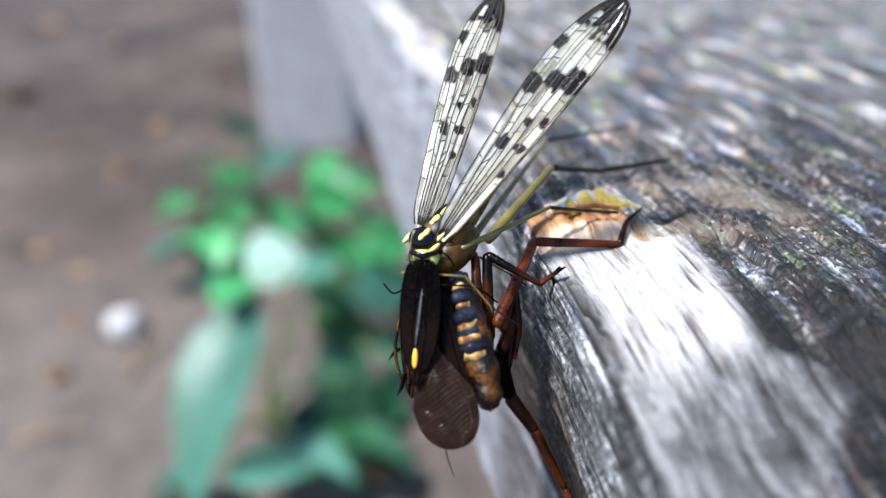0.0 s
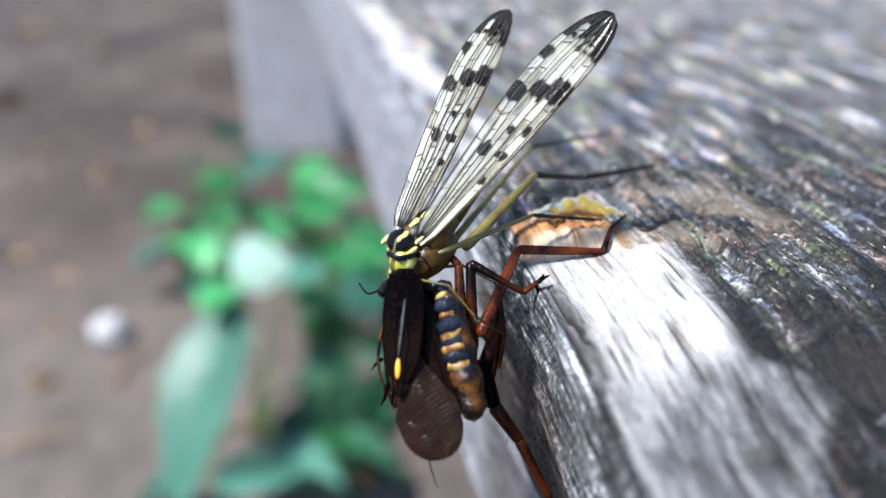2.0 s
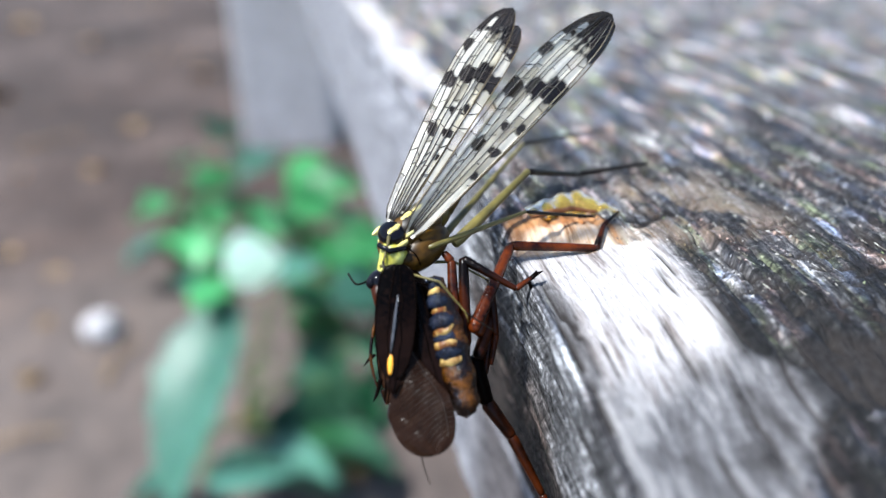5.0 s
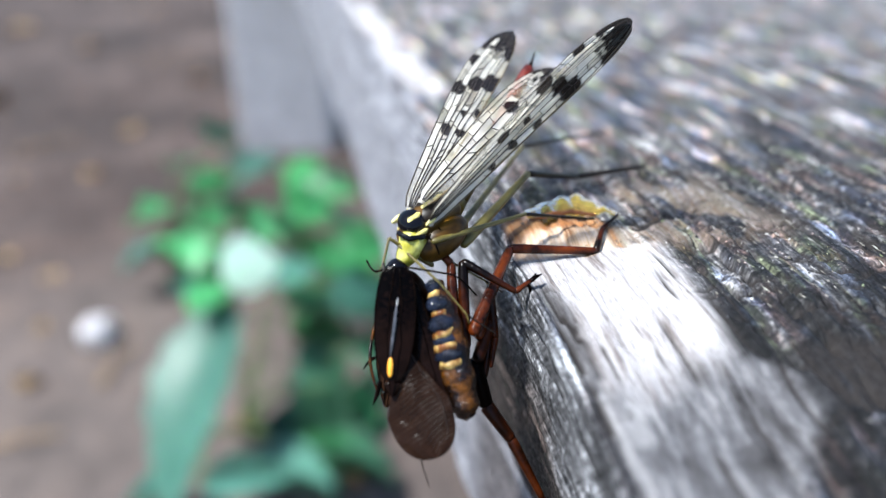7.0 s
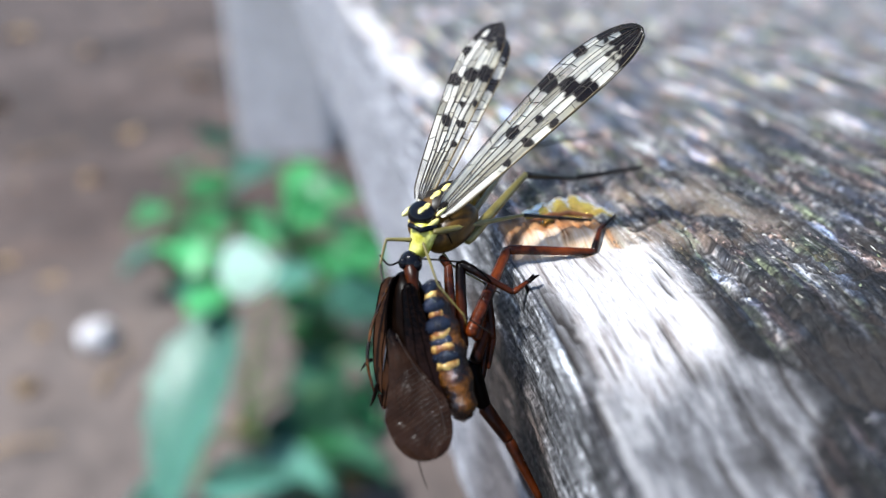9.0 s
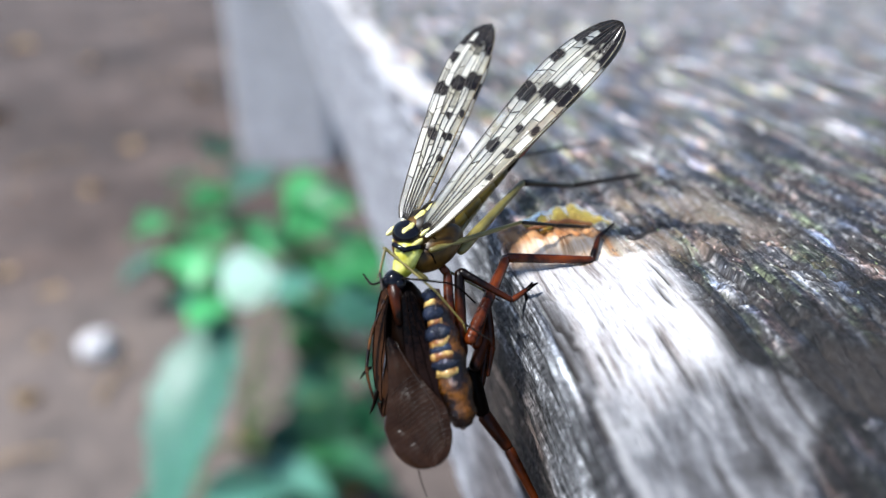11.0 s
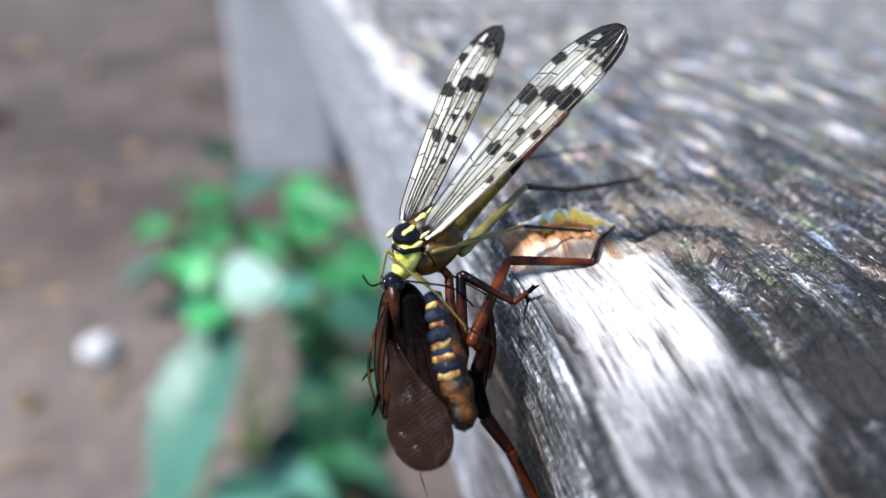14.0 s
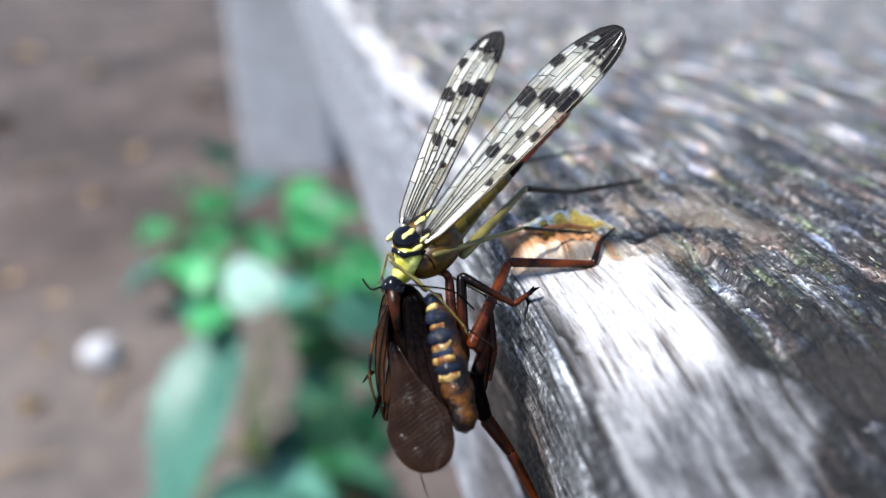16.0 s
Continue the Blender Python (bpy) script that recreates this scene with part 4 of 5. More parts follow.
for pts in (((0.32, -0.99, -0.23), (0.88, -1.12, -0.67), (1.16, -1.17, -1.32)), ((1.16, -0.55, -0.10), (1.64, -0.67, -0.57), (2.02, -0.62, -1.42))):
    part("seam", tube(bmesh.new(), smooth_line(pts, 4), [0.04] * 9, 6), M_DARK, thorax)
bm = bmesh.new()
tube(bm, [(-0.11, -0.51, -0.59), (-0.31, -0.74, -1.14), (-0.50, -0.90, -1.52), (-0.75, -1.09, -1.79)], [0.75, 0.62, 0.58, 0.4], 14)
part("neck", bm, M_YELLOW, fly, "bright yellow neck shield")
bm = bmesh.new()
tube(bm, [(-0.96, -0.70, -0.23), (-0.44, -1.14, -0.40), (0.36, -1.06, -0.33)], [0.14, 0.17, 0.14], 8)
part("collar", bm, M_BLACK, fly, "black collar band")
bm = bmesh.new()
blob(bm, (-1.02, -1.28, -2.05), (0.58, 0.62, 0.60), (0, 0, 1), 20, 14)
head = part("head", bm, M_BLACK, fly, "shiny black head with bulging eyes")
bm = bmesh.new()
for p in ((-1.41, -1.49, -1.96), (-0.81, -1.68, -2.07)):
    blob(bm, p, (0.30, 0.30, 0.34), (0, 0, 1), 14, 10)
part("eye", bm, M_BLACK, head)
bm = bmesh.new()
tube(bm, [(-1.08, -1.56, -2.16), (-1.08, -2.10, -2.78), (-1.03, -2.81, -3.70)], [0.42, 0.30, 0.2], 10)
part("rostrum", bm, M_SHIN, head, "long dark red-brown beak")
for pts in (((-0.83, -1.52, -1.76), (0.59, -2.35, -1.63), (1.90, -2.39, -2.02), (2.99, -2.32, -3.18)), ((-1.19, -1.12, -1.82), (-2.11, -1.29, -2.11), (-2.51, -0.60, -1.83))):
    bm = bmesh.new()
    tube(bm, smooth_line(pts, 6), [0.055] * ((len(pts) - 1) * 6 + 1), 6)
    part("antenna", bm, M_DARK, head)

# abdomen: along +x of its own space
abdomen = part("abdomen", tube(bmesh.new(), [(-0.6, 0, 0), (0, 0, 0), (1, 0, 0)], [0.6, 0.72, 0.72], 16), M_OLIVE, fly, "yellow abdomen with a red tail")
x = 0.8
for k, (ln, r0, r1, mat) in enumerate(((1.3, 0.58, 0.58, M_OLIVE), (1.35, 0.58, 0.56, M_OLIVE), (1.35, 0.56, 0.52, M_OLIVE), (1.3, 0.52, 0.46, M_OLIVE), (1.2, 0.45, 0.40, M_DARK), (1.7, 0.38, 0.36, M_RED), (1.6, 0.35, 0.32, M_RED), (1.4, 0.40, 0.34, M_RED))):
    bm = tube(bmesh.new(), [(x, 0, 0), (x + 0.12, 0, 0), (x + ln * 0.6, 0, 0), (x + ln * 0.97, 0, 0)], [r0 * 0.95, r0, (r0 + r1) / 2 * 1.01, r1 * 0.985], 16)
    part("segment", bm, mat, abdomen)
    x += ln * 1.0
bm = tube(bmesh.new(), [(x, 0, 0), (x + 0.5, 0.05, 0), (x + 1.1, 0.1, 0.1)], [0.16, 0.09, 0.04], 8)
part("tail_tip", bm, M_DARK, abdomen)

wing_r = build_wing(fly, "forewing", 15.4, 2.6, False, WING_SPOTS, M_WING, M_VEIN, "clear wing with dark brown spots and veins", 3, 6)
wing_l = build_wing(fly, "forewing", 15.4, 2.4, True, WING_SPOTS, M_WING, M_VEIN, "clear wing with dark brown spots and veins", 4, 6)
hind_r = build_wing(fly, "hindwing", 14.5, 2.4, False, WING_SPOTS[:4], M_WING, M_VEIN, "", 5, 4)
hind_l = build_wing(fly, "hindwing", 13.8, 2.3, True, WING_SPOTS[:4], M_WING, M_VEIN, "", 6, 4)


def bone(parent, name, length, r0, r1, mat, spur=False):
    """A leg segment along +x, root at the origin."""
    bm = bmesh.new()
    tube(bm, [(0, 0, 0), (length * 0.08, 0, 0), (length * 0.45, 0, 0), (length * 0.92, 0, 0), (length, 0, 0)], [r0 * 0.8, r0, (r0 + r1) * 0.52, r1, r1 * 1.05], 8)
    if spur:
        for sgn in (1, -1):
            tube(bm, [(length * 0.97, 0, 0), (length * 0.97 + 0.5, 0.18 * sgn, -0.12)], [0.035, 0.012], 5)
    return part(name, bm, mat, parent)


# hip, knee and ankle in the fly's space and foot: femur, tibia, tarsus; the feet stay where they stand
LEGS = []
for hip, knee, ankle, foot, thick, dark in (
        ((2.96, 0.45, -1.38), (6.97, 4.61, -0.21), (11.65, 8.26, -2.20), (17.65, 10.23, -2.63), 0.33, True),
        ((2.44, 1.48, -1.63), (8.57, 10.37, -0.57), (12.45, 13.63, -1.44), (17.31, 16.86, -2.38), 0.22, True),
        ((1.20, -1.01, -0.54), (5.83, 1.44, -1.31), (8.18, 2.24, -2.06), (10.62, 2.83, -2.72), 0.17, True),
        ((0.64, 0.54, -2.02), (1.51, 0.24, -3.33), (3.13, -0.29, -4.30), (3.97, -0.76, -4.86), 0.13, False),
        ((-0.60, -0.86, -1.05), (-2.19, -0.85, -0.85), (-2.62, -1.51, -1.87), (-2.62, -2.29, -2.49), 0.15, False),
        ((-0.32, -1.49, -1.26), (0.02, -2.96, -2.62), (1.15, -3.92, -4.00), (2.52, -4.31, -5.02), 0.10, False)):
    h, k, a, f = (Vector(p) for p in (hip, knee, ankle, foot))
    l1, l2, l3 = (k - h).length + 1.2, (a - k).length, (f - a).length
    femur = bone(fly, "leg", l1, thick, thick * 0.6, M_LEG)
    tibia = bone(fly, "leg_shin", l2, thick * (0.70 if dark else 0.55), thick * (0.56 if dark else 0.42), M_LEG_DARK if dark else M_LEG, True)
    tarsus = bone(fly, "leg_foot", l3, thick * (0.62 if dark else 0.50), thick * (0.46 if dark else 0.34), M_LEG_DARK)
    LEGS.append((femur, tibia, tarsus, h, k, a, f, l1))

# ---- the prey ----
PREY = (-5.0, -1.5, -2.0)
prey = thing("dead_fly", at(PREY), "dead dark fly with smoky wings and red-brown legs", "insect")
bm = bmesh.new()
blob(bm, (-0.85, 1.40, -0.53), (1.28, 1.30, 3.3), Vector((-0.46, -0.19, -2.62)) - Vector((-0.93, 2.74, 1.76)), 22, 14)
part("thorax", bm, M_DARK, prey, "dark brown thorax under the wings")
line = smooth_line([(0.15, 1.92, 1.98), (0.31, 1.07, 1.06), (0.51, 0.19, -0.10), (0.63, -0.80, -1.32), (0.77, -1.92, -2.76), (0.81, -2.22, -3.33)], 6)
rad = [r * (1 + 0.085 * math.cos(i * 2 * math.pi / 5)) for i, r in enumerate(lerp_list([0.42, 0.64, 0.80, 0.84, 0.78, 0.45], 6))]
abd = part("abdomen", tube(bmesh.new(), line, rad, 20), M_AMBER, prey, "amber abdomen with blue-black plates")
view = Vector((-0.22, -0.87, 0.44))
left = Vector((-0.97, 0.22, 0.0))
ridge, wide = [], []
for i in range(len(line) - 1):
    d = (line[i + 1] - line[i]).normalized()
    back = view * 0.80 + left * 0.55
    back = (back - d * back.dot(d)).normalized()
    ridge.append(line[i] + back * rad[i] * 0.40)
    wide.append(rad[i] * 0.86)
k, dark = 0, True
while k < 18:
    n_ = (3 if k < 9 else 2) if dark else 1
    pts, ws = ridge[k:k + n_ + 1], wide[k:k + n_ + 1]
    ws = [w * (1.04 if dark else 0.95) * (0.84 if dark and i in (0, n_) else 1.0) for i, w in enumerate(ws)]
    bm = tube(bmesh.new(), pts, ws, 20)
    for v in bm.verts:
        v.co += Vector((noise.noise(v.co * 2200), noise.noise(v.co * 2200 + Vector((5, 0, 0))), noise.noise(v.co * 2200 + Vector((0, 5, 0))))) * 0.00013
    part("back_plate" if dark else "band", bm, M_BLUE if dark else M_CREAM, abd)
    k += n_
    dark = not dark

def prey_leg(pts, radii, mats, name="leg"):
    prev = prey
    for k in range(len(pts) - 1):
        a, b = Vector(pts[k]), Vector(pts[k + 1])
        bm = bmesh.new()
        r0, r1 = radii[k], radii[k + 1]
        tube(bm, [a + (b - a) * t for t in (0, 0.06, 0.4, 0.94, 1)], [r0 * 0.8, r0, (r0 + r1) * 0.53, r1 * 1.02, r1 * 0.9], 10)
        ax = (b - a).normalized()
        side = ax.orthogonal().normalized()
        for q in range(int(5 * min(1.5, (b - a).length / 3))):
            t = 0.15 + 0.8 * (q * 0.618 % 1)
            out = (side * math.cos(q * 2.4) + ax.cross(side) * math.sin(q * 2.4))
            base = a + (b - a) * t + out * (r0 + (r1 - r0) * t) * 0.8
            tube(bm, [base, base + out * 0.22 + ax * 0.20], [0.022, 0.006], 4)
        ob = part(name if k == 0 else "leg_segment", bm, mats[min(k, len(mats) - 1)], prey if k == 0 else prev)
        if k == 0:
            prev = ob


prey_leg([(1.75, 0.21, -0.20), (4.97, 4.54, 2.10), (9.98, 4.29, 1.51), (10.92, 5.67, 2.23), (12.40, 6.85, 2.45)], [0.36, 0.28, 0.22, 0.14, 0.07], [M_BROWN, M_BROWN, M_SHIN])
prey_leg([(0.91, 0.64, -0.62), (1.26, 3.01, 2.35), (0.95, 3.37, 2.70)], [0.32, 0.24, 0.2], [M_BROWN])
prey_leg([(1.40, 0.43, -1.25), (1.87, 2.92, 2.46), (4.27, 1.22, 1.34), (5.65, 1.91, 1.72)], [0.34, 0.26, 0.16, 0.10], [M_SHIN, M_SHIN, M_BROWN])
for pts in (((4.87, 1.49, 1.45), (5.28, 1.73, 1.66), (5.57, 1.89, 1.88)), ((5.21, 1.61, 1.61), (5.56, 1.82, 1.72), (5.89, 1.90, 1.80)), ((5.02, 1.49, 1.53), (5.14, 1.43, 1.24), (5.12, 1.42, 0.98))):
    part("claw", tube(bmesh.new(), pts, [0.10, 0.09, 0.04], 8), M_DARK, prey)
prey_leg([(1.90, 0.60, -2.20), (2.35, -0.50, -4.30), (3.46, -1.56, -5.89), (4.73, -3.28, -8.64), (5.15, -4.40, -9.80)], [0.46, 0.40, 0.30, 0.20, 0.12], [M_DARK, M_SHIN, M_SHIN, M_BROWN])
prey_leg([(2.23, 0.85, -0.96), (3.21, 2.33, 0.78), (3.19, 0.98, -1.18), (2.75, 0.15, -2.40)], [0.30, 0.26, 0.2, 0.1], [M_BROWN, M_SHIN])
prey_leg([(2.01, 0.20, -1.89), (3.29, 1.85, -0.33), (2.40, 0.20, -3.00)], [0.34, 0.3, 0.2], [M_SHIN])
prey_leg([(-3.20, 0.92, -1.40), (-3.55, 0.85, -1.60), (-3.82, 0.69, -1.87)], [0.10, 0.08, 0.03], [M_DARK])
prey_leg([(-3.05, 0.15, -2.40), (-3.30, -0.10, -3.05), (-3.54, -0.29, -3.41)], [0.12, 0.1, 0.03], [M_DARK])


def build_prey_wing(name, root, tip, face, width, seed, label, stigma, shape, fan, mat=None, dark=((0.1, 0.5, 0.42, 1.3),)):
    """A smoky wing from root to tip, turned with its upper side to face."""
    w = build_wing(prey, name, (Vector(tip) - Vector(root)).length, width, False, dark, mat or M_SMOKE, M_PLEAT if fan else M_DARK, label, seed, 3, shape, fan, M_DARK, False)
    X = (Vector(tip) - Vector(root)).normalized()
    Z = (Vector(face) - X * Vector(face).dot(X)).normalized()
    Y = Z.cross(X)
    m = Matrix((X, Y, Z)).transposed().to_4x4()
    m.translation = mm(root)
    w.matrix_basis = m
    if name == "wing" and not fan and shape is dome_shape:
        L = (Vector(tip) - Vector(root)).length
        # added ridge whose pale colour stands for the sky's reflection along the wing
        part("fold", tube(bmesh.new(), [(L * u, width * (0.10 - 0.25 * u), 0.115 * width * 0.42 + 0.02) for u in (0.24, 0.36, 0.48, 0.60, 0.72)], [0.02, 0.10, 0.13, 0.09, 0.02], 10, 0.35), M_SHEEN, w, "raised pale streak for the sheen painted on the wing")
    if stigma:
        bm = bmesh.new()
        L = (Vector(tip) - Vector(root)).length
        blob(bm, (L * 0.78, -width * 0.06, 0.14), (0.14, 0.09, 0.50), (1, 0, 0), 12, 8)
        part("orange_spot", bm, M_ORANGE, w)
    return w


lobe_wing = build_prey_wing("wing", (-2.22, 0.95, 0.21), (-0.98, -3.91, -4.18), (-0.25, -0.80, 0.52), 3.15, 21, "smoky brown wing with fine pleated veins", False, paddle_shape, True, M_LOBE, ((0.0, 0.5, 0.16, 1.3),))
left_wing = build_prey_wing("wing", (-1.60, 3.10, 2.00), (-2.90, -0.28, -3.70), (-0.55, -0.75, 0.36), 1.75, 22, "translucent brown wing with an amber edge", False, dome_shape, False, M_TAN_WING, ((0.15, 0.75, 0.38, 0.62),))
stigma_wing = build_prey_wing("wing", (-1.73, 1.92, 3.15), (-2.75, -1.56, -2.06), (-0.30, -0.84, 0.44), 2.0, 23, "dark wing with an orange spot", True, dome_shape, False)
inner_wing = build_prey_wing("wing", (-1.09, 1.79, 2.30), (-0.45, -2.14, -3.06), (-0.30, -0.84, 0.44), 1.7, 24, "", False, wing_shape, False)
part("wing_rim", tube(bmesh.new(), smooth_line([(-1.85, 2.92, 1.74), (-2.94, 1.88, 0.14), (-3.45, 0.81, -1.49), (-3.25, -0.03, -2.80)], 4), [0.05, 0.06, 0.06, 0.07, 0.08, 0.08, 0.09, 0.09, 0.09, 0.08, 0.07, 0.06, 0.04], 6), M_AMBER, prey)
part("bristle", tube(bmesh.new(), smooth_line([(-1.74, -3.30, -4.10), (-1.66, -3.69, -4.83), (-1.41, -4.04, -5.84)], 4), [0.04, 0.038, 0.035, 0.032, 0.03, 0.027, 0.024, 0.02, 0.015], 6), M_DARK, prey)


# ---- the drop of liquid on the wood ----
def build_drop():
    humps = [(Vector(p), r, h) for p, r, h in (((2.70, 7.16, 0.00), 0.95, 0.80), ((3.71, 7.55, 0.00), 1.05, 1.00), ((4.80, 7.80, 0.00), 1.00, 1.20), ((5.76, 7.90, 0.00), 0.95, 1.25), ((6.41, 7.46, 0.00), 0.95, 0.95), ((7.09, 6.77, 0.00), 0.72, 0.80), ((7.62, 6.29, 0.00), 0.58, 0.55))]
    a, b = humps[0][0], humps[-1][0]
    nu, nv = 120, 40
    bm = bmesh.new()
    rows = []
    for i in range(nu + 1):
        u = -0.10 + 1.2 * i / nu
        row = []
        for j in range(nv + 1):
            p = a.lerp(b, u) + Vector((0, (j / nv - 0.5) * 4.4, 0))
            h = math.log(sum(math.exp(8 * k * math.exp(-((p.xy - q.xy).length / r) ** 2)) for q, r, k in humps)) / 8 - 0.40
            h += 0.05 * noise.noise(p * 2.3)
            row.append((bm.verts.new(mm((p.x, p.y, h if h > -0.06 else -1.3))), h))
        rows.append(row)
    for i in range(nu):
        for j in range(nv):
            quad = (rows[i][j], rows[i + 1][j], rows[i + 1][j + 1], rows[i][j + 1])
            if max(q[1] for q in quad) > -0.06:
                bm.faces.new([q[0] for q in (quad if b.x > a.x else quad[::-1])])
    bmesh.ops.delete(bm, geom=[v for v in bm.verts if not v.link_faces], context="VERTS")
    drop = new("fluid_drop", mesh_of("fluid_drop", bm, M_JELLY))
    drop.matrix_basis = Matrix.Translation((0, 0, TOP))
    tagged(drop, "glistening amber drop of liquid on the wood", "droplet")


build_drop()


# ---- what moves ----
def frame_x(a, b, roll):
    """A pose at a with +x towards b (mm)."""
    X = (Vector(b) - Vector(a)).normalized()
    Z = (Vector(roll) - X * Vector(roll).dot(X)).normalized()
    m = Matrix((X, Z.cross(X), Z)).transposed().to_4x4()
    m.translation = mm(a)
    return m


def motions():
    body = [
        (0, pose(-0.00633, 0.00171, 0.36162, -0.83, -3.91, 2.09)),
        (0.5, pose(-0.00628, 0.00172, 0.36157, -0.67, -3.21, 1.71)),
        (1, pose(-0.00639, 0.00192, 0.36163, -0.13, -0.65, 0.34)),
        (1.5, pose(-0.00639, 0.00196, 0.36162, -0.16, -0.80, 0.42)),
        (2, pose(-0.00647, 0.00220, 0.36175, -0.11, -0.51, 0.27)),
        (2.5, pose(-0.00650, 0.00231, 0.36172, -0.10, -0.44, 0.23)),
        (3, pose(-0.00646, 0.00238, 0.36178, 0.06, 0.29, -0.15)),
        (3.5, pose(-0.00651, 0.00243, 0.36177, 0.06, 0.27, -0.14)),
        (4, pose(-0.00654, 0.00240, 0.36179, -0.07, -0.30, 0.16)),
        (6.5, pose(-0.00627, 0.00245, 0.36201, 1.14, 5.79, -2.95)),
        (7, pose(-0.00544, 0.00251, 0.36250, 0.71, 3.39, -1.74)),
        (7.5, pose(-0.00429, 0.00291, 0.36371, 2.07, 11.80, -5.88)),
        (8, pose(-0.00418, 0.00278, 0.36351, 1.68, 8.98, -4.50)),
        (8.5, pose(-0.00424, 0.00270, 0.36335, 0.75, 3.55, -1.81)),
        (9, pose(-0.00472, 0.00260, 0.36294, 0.00, -0.00, 0.00)),
        (11.5, pose(-0.00557, 0.00232, 0.36251, 0.35, 1.58, -0.78)),
        (12, pose(-0.00540, 0.00237, 0.36272, 0.49, 2.29, -1.12)),
        (12.5, pose(-0.00556, 0.00235, 0.36262, 0.39, 1.79, -0.87)),
        (13, pose(-0.00561, 0.00238, 0.36277, 0.30, 1.37, -0.67)),
        (13.5, pose(-0.00556, 0.00236, 0.36277, 0.27, 1.21, -0.59)),
        (14, pose(-0.00565, 0.00226, 0.36258, 0.42, 1.96, -0.95)),
        (14.5, pose(-0.00570, 0.00223, 0.36256, 0.46, 2.17, -1.05)),
        (15, pose(-0.00578, 0.00239, 0.36278, 0.34, 1.58, -0.77)),
        (15.5, pose(-0.00577, 0.00231, 0.36268, 0.34, 1.59, -0.77)),
        (16, pose(-0.00570, 0.00217, 0.36255, 0.34, 1.60, -0.77)),
    ]
    walk(fly, body)
    walk(wing_r, [(t, m @ pose(0, 0, 0, 0, 0, -0.5)) for t, m in [
        (0, pose(0.00059, -0.00068, 0.00005, -130.12, -41.46, 15.16)),
        (0.5, pose(0.00059, -0.00068, 0.00005, -130.17, -41.30, 15.29)),
        (1, pose(0.00059, -0.00068, 0.00005, -130.70, -41.74, 16.04)),
        (1.5, pose(0.00059, -0.00068, 0.00005, -130.54, -41.67, 15.61)),
        (2, pose(0.00059, -0.00068, 0.00005, -131.21, -42.19, 16.43)),
        (2.5, pose(0.00059, -0.00068, 0.00005, -131.19, -42.42, 15.88)),
        (3, pose(0.00059, -0.00068, 0.00005, -131.55, -42.32, 16.26)),
        (3.5, pose(0.00059, -0.00068, 0.00005, -131.74, -42.35, 16.38)),
        (4, pose(0.00059, -0.00068, 0.00005, -123.77, -42.36, 16.37)),
        (6.5, pose(0.00059, -0.00068, 0.00005, -94.45, -42.82, 17.64)),
        (7, pose(0.00059, -0.00068, 0.00005, -79.34, -39.70, 21.47)),
        (7.5, pose(0.00059, -0.00068, 0.00005, -110.12, -30.68, 25.56)),
        (8, pose(0.00059, -0.00068, 0.00005, -111.23, -29.00, 25.29)),
        (8.5, pose(0.00059, -0.00068, 0.00005, -119.42, -30.13, 22.79)),
        (9, pose(0.00059, -0.00068, 0.00005, -127.42, -31.98, 20.42)),
        (11.5, pose(0.00059, -0.00068, 0.00005, -131.95, -39.29, 19.25)),
        (12, pose(0.00059, -0.00068, 0.00005, -132.25, -38.84, 19.87)),
        (12.5, pose(0.00059, -0.00068, 0.00005, -131.82, -39.98, 19.06)),
        (13, pose(0.00059, -0.00068, 0.00005, -131.83, -39.73, 19.21)),
        (13.5, pose(0.00059, -0.00068, 0.00005, -131.62, -39.85, 18.90)),
        (14, pose(0.00059, -0.00068, 0.00005, -131.72, -39.96, 18.99)),
        (14.5, pose(0.00059, -0.00068, 0.00005, -131.53, -40.17, 18.75)),
        (15, pose(0.00059, -0.00068, 0.00005, -131.43, -40.51, 18.61)),
        (15.5, pose(0.00059, -0.00068, 0.00005, -131.89, -39.89, 19.64)),
        (16, pose(0.00059, -0.00068, 0.00005, -131.43, -39.97, 18.91)),
    ]])
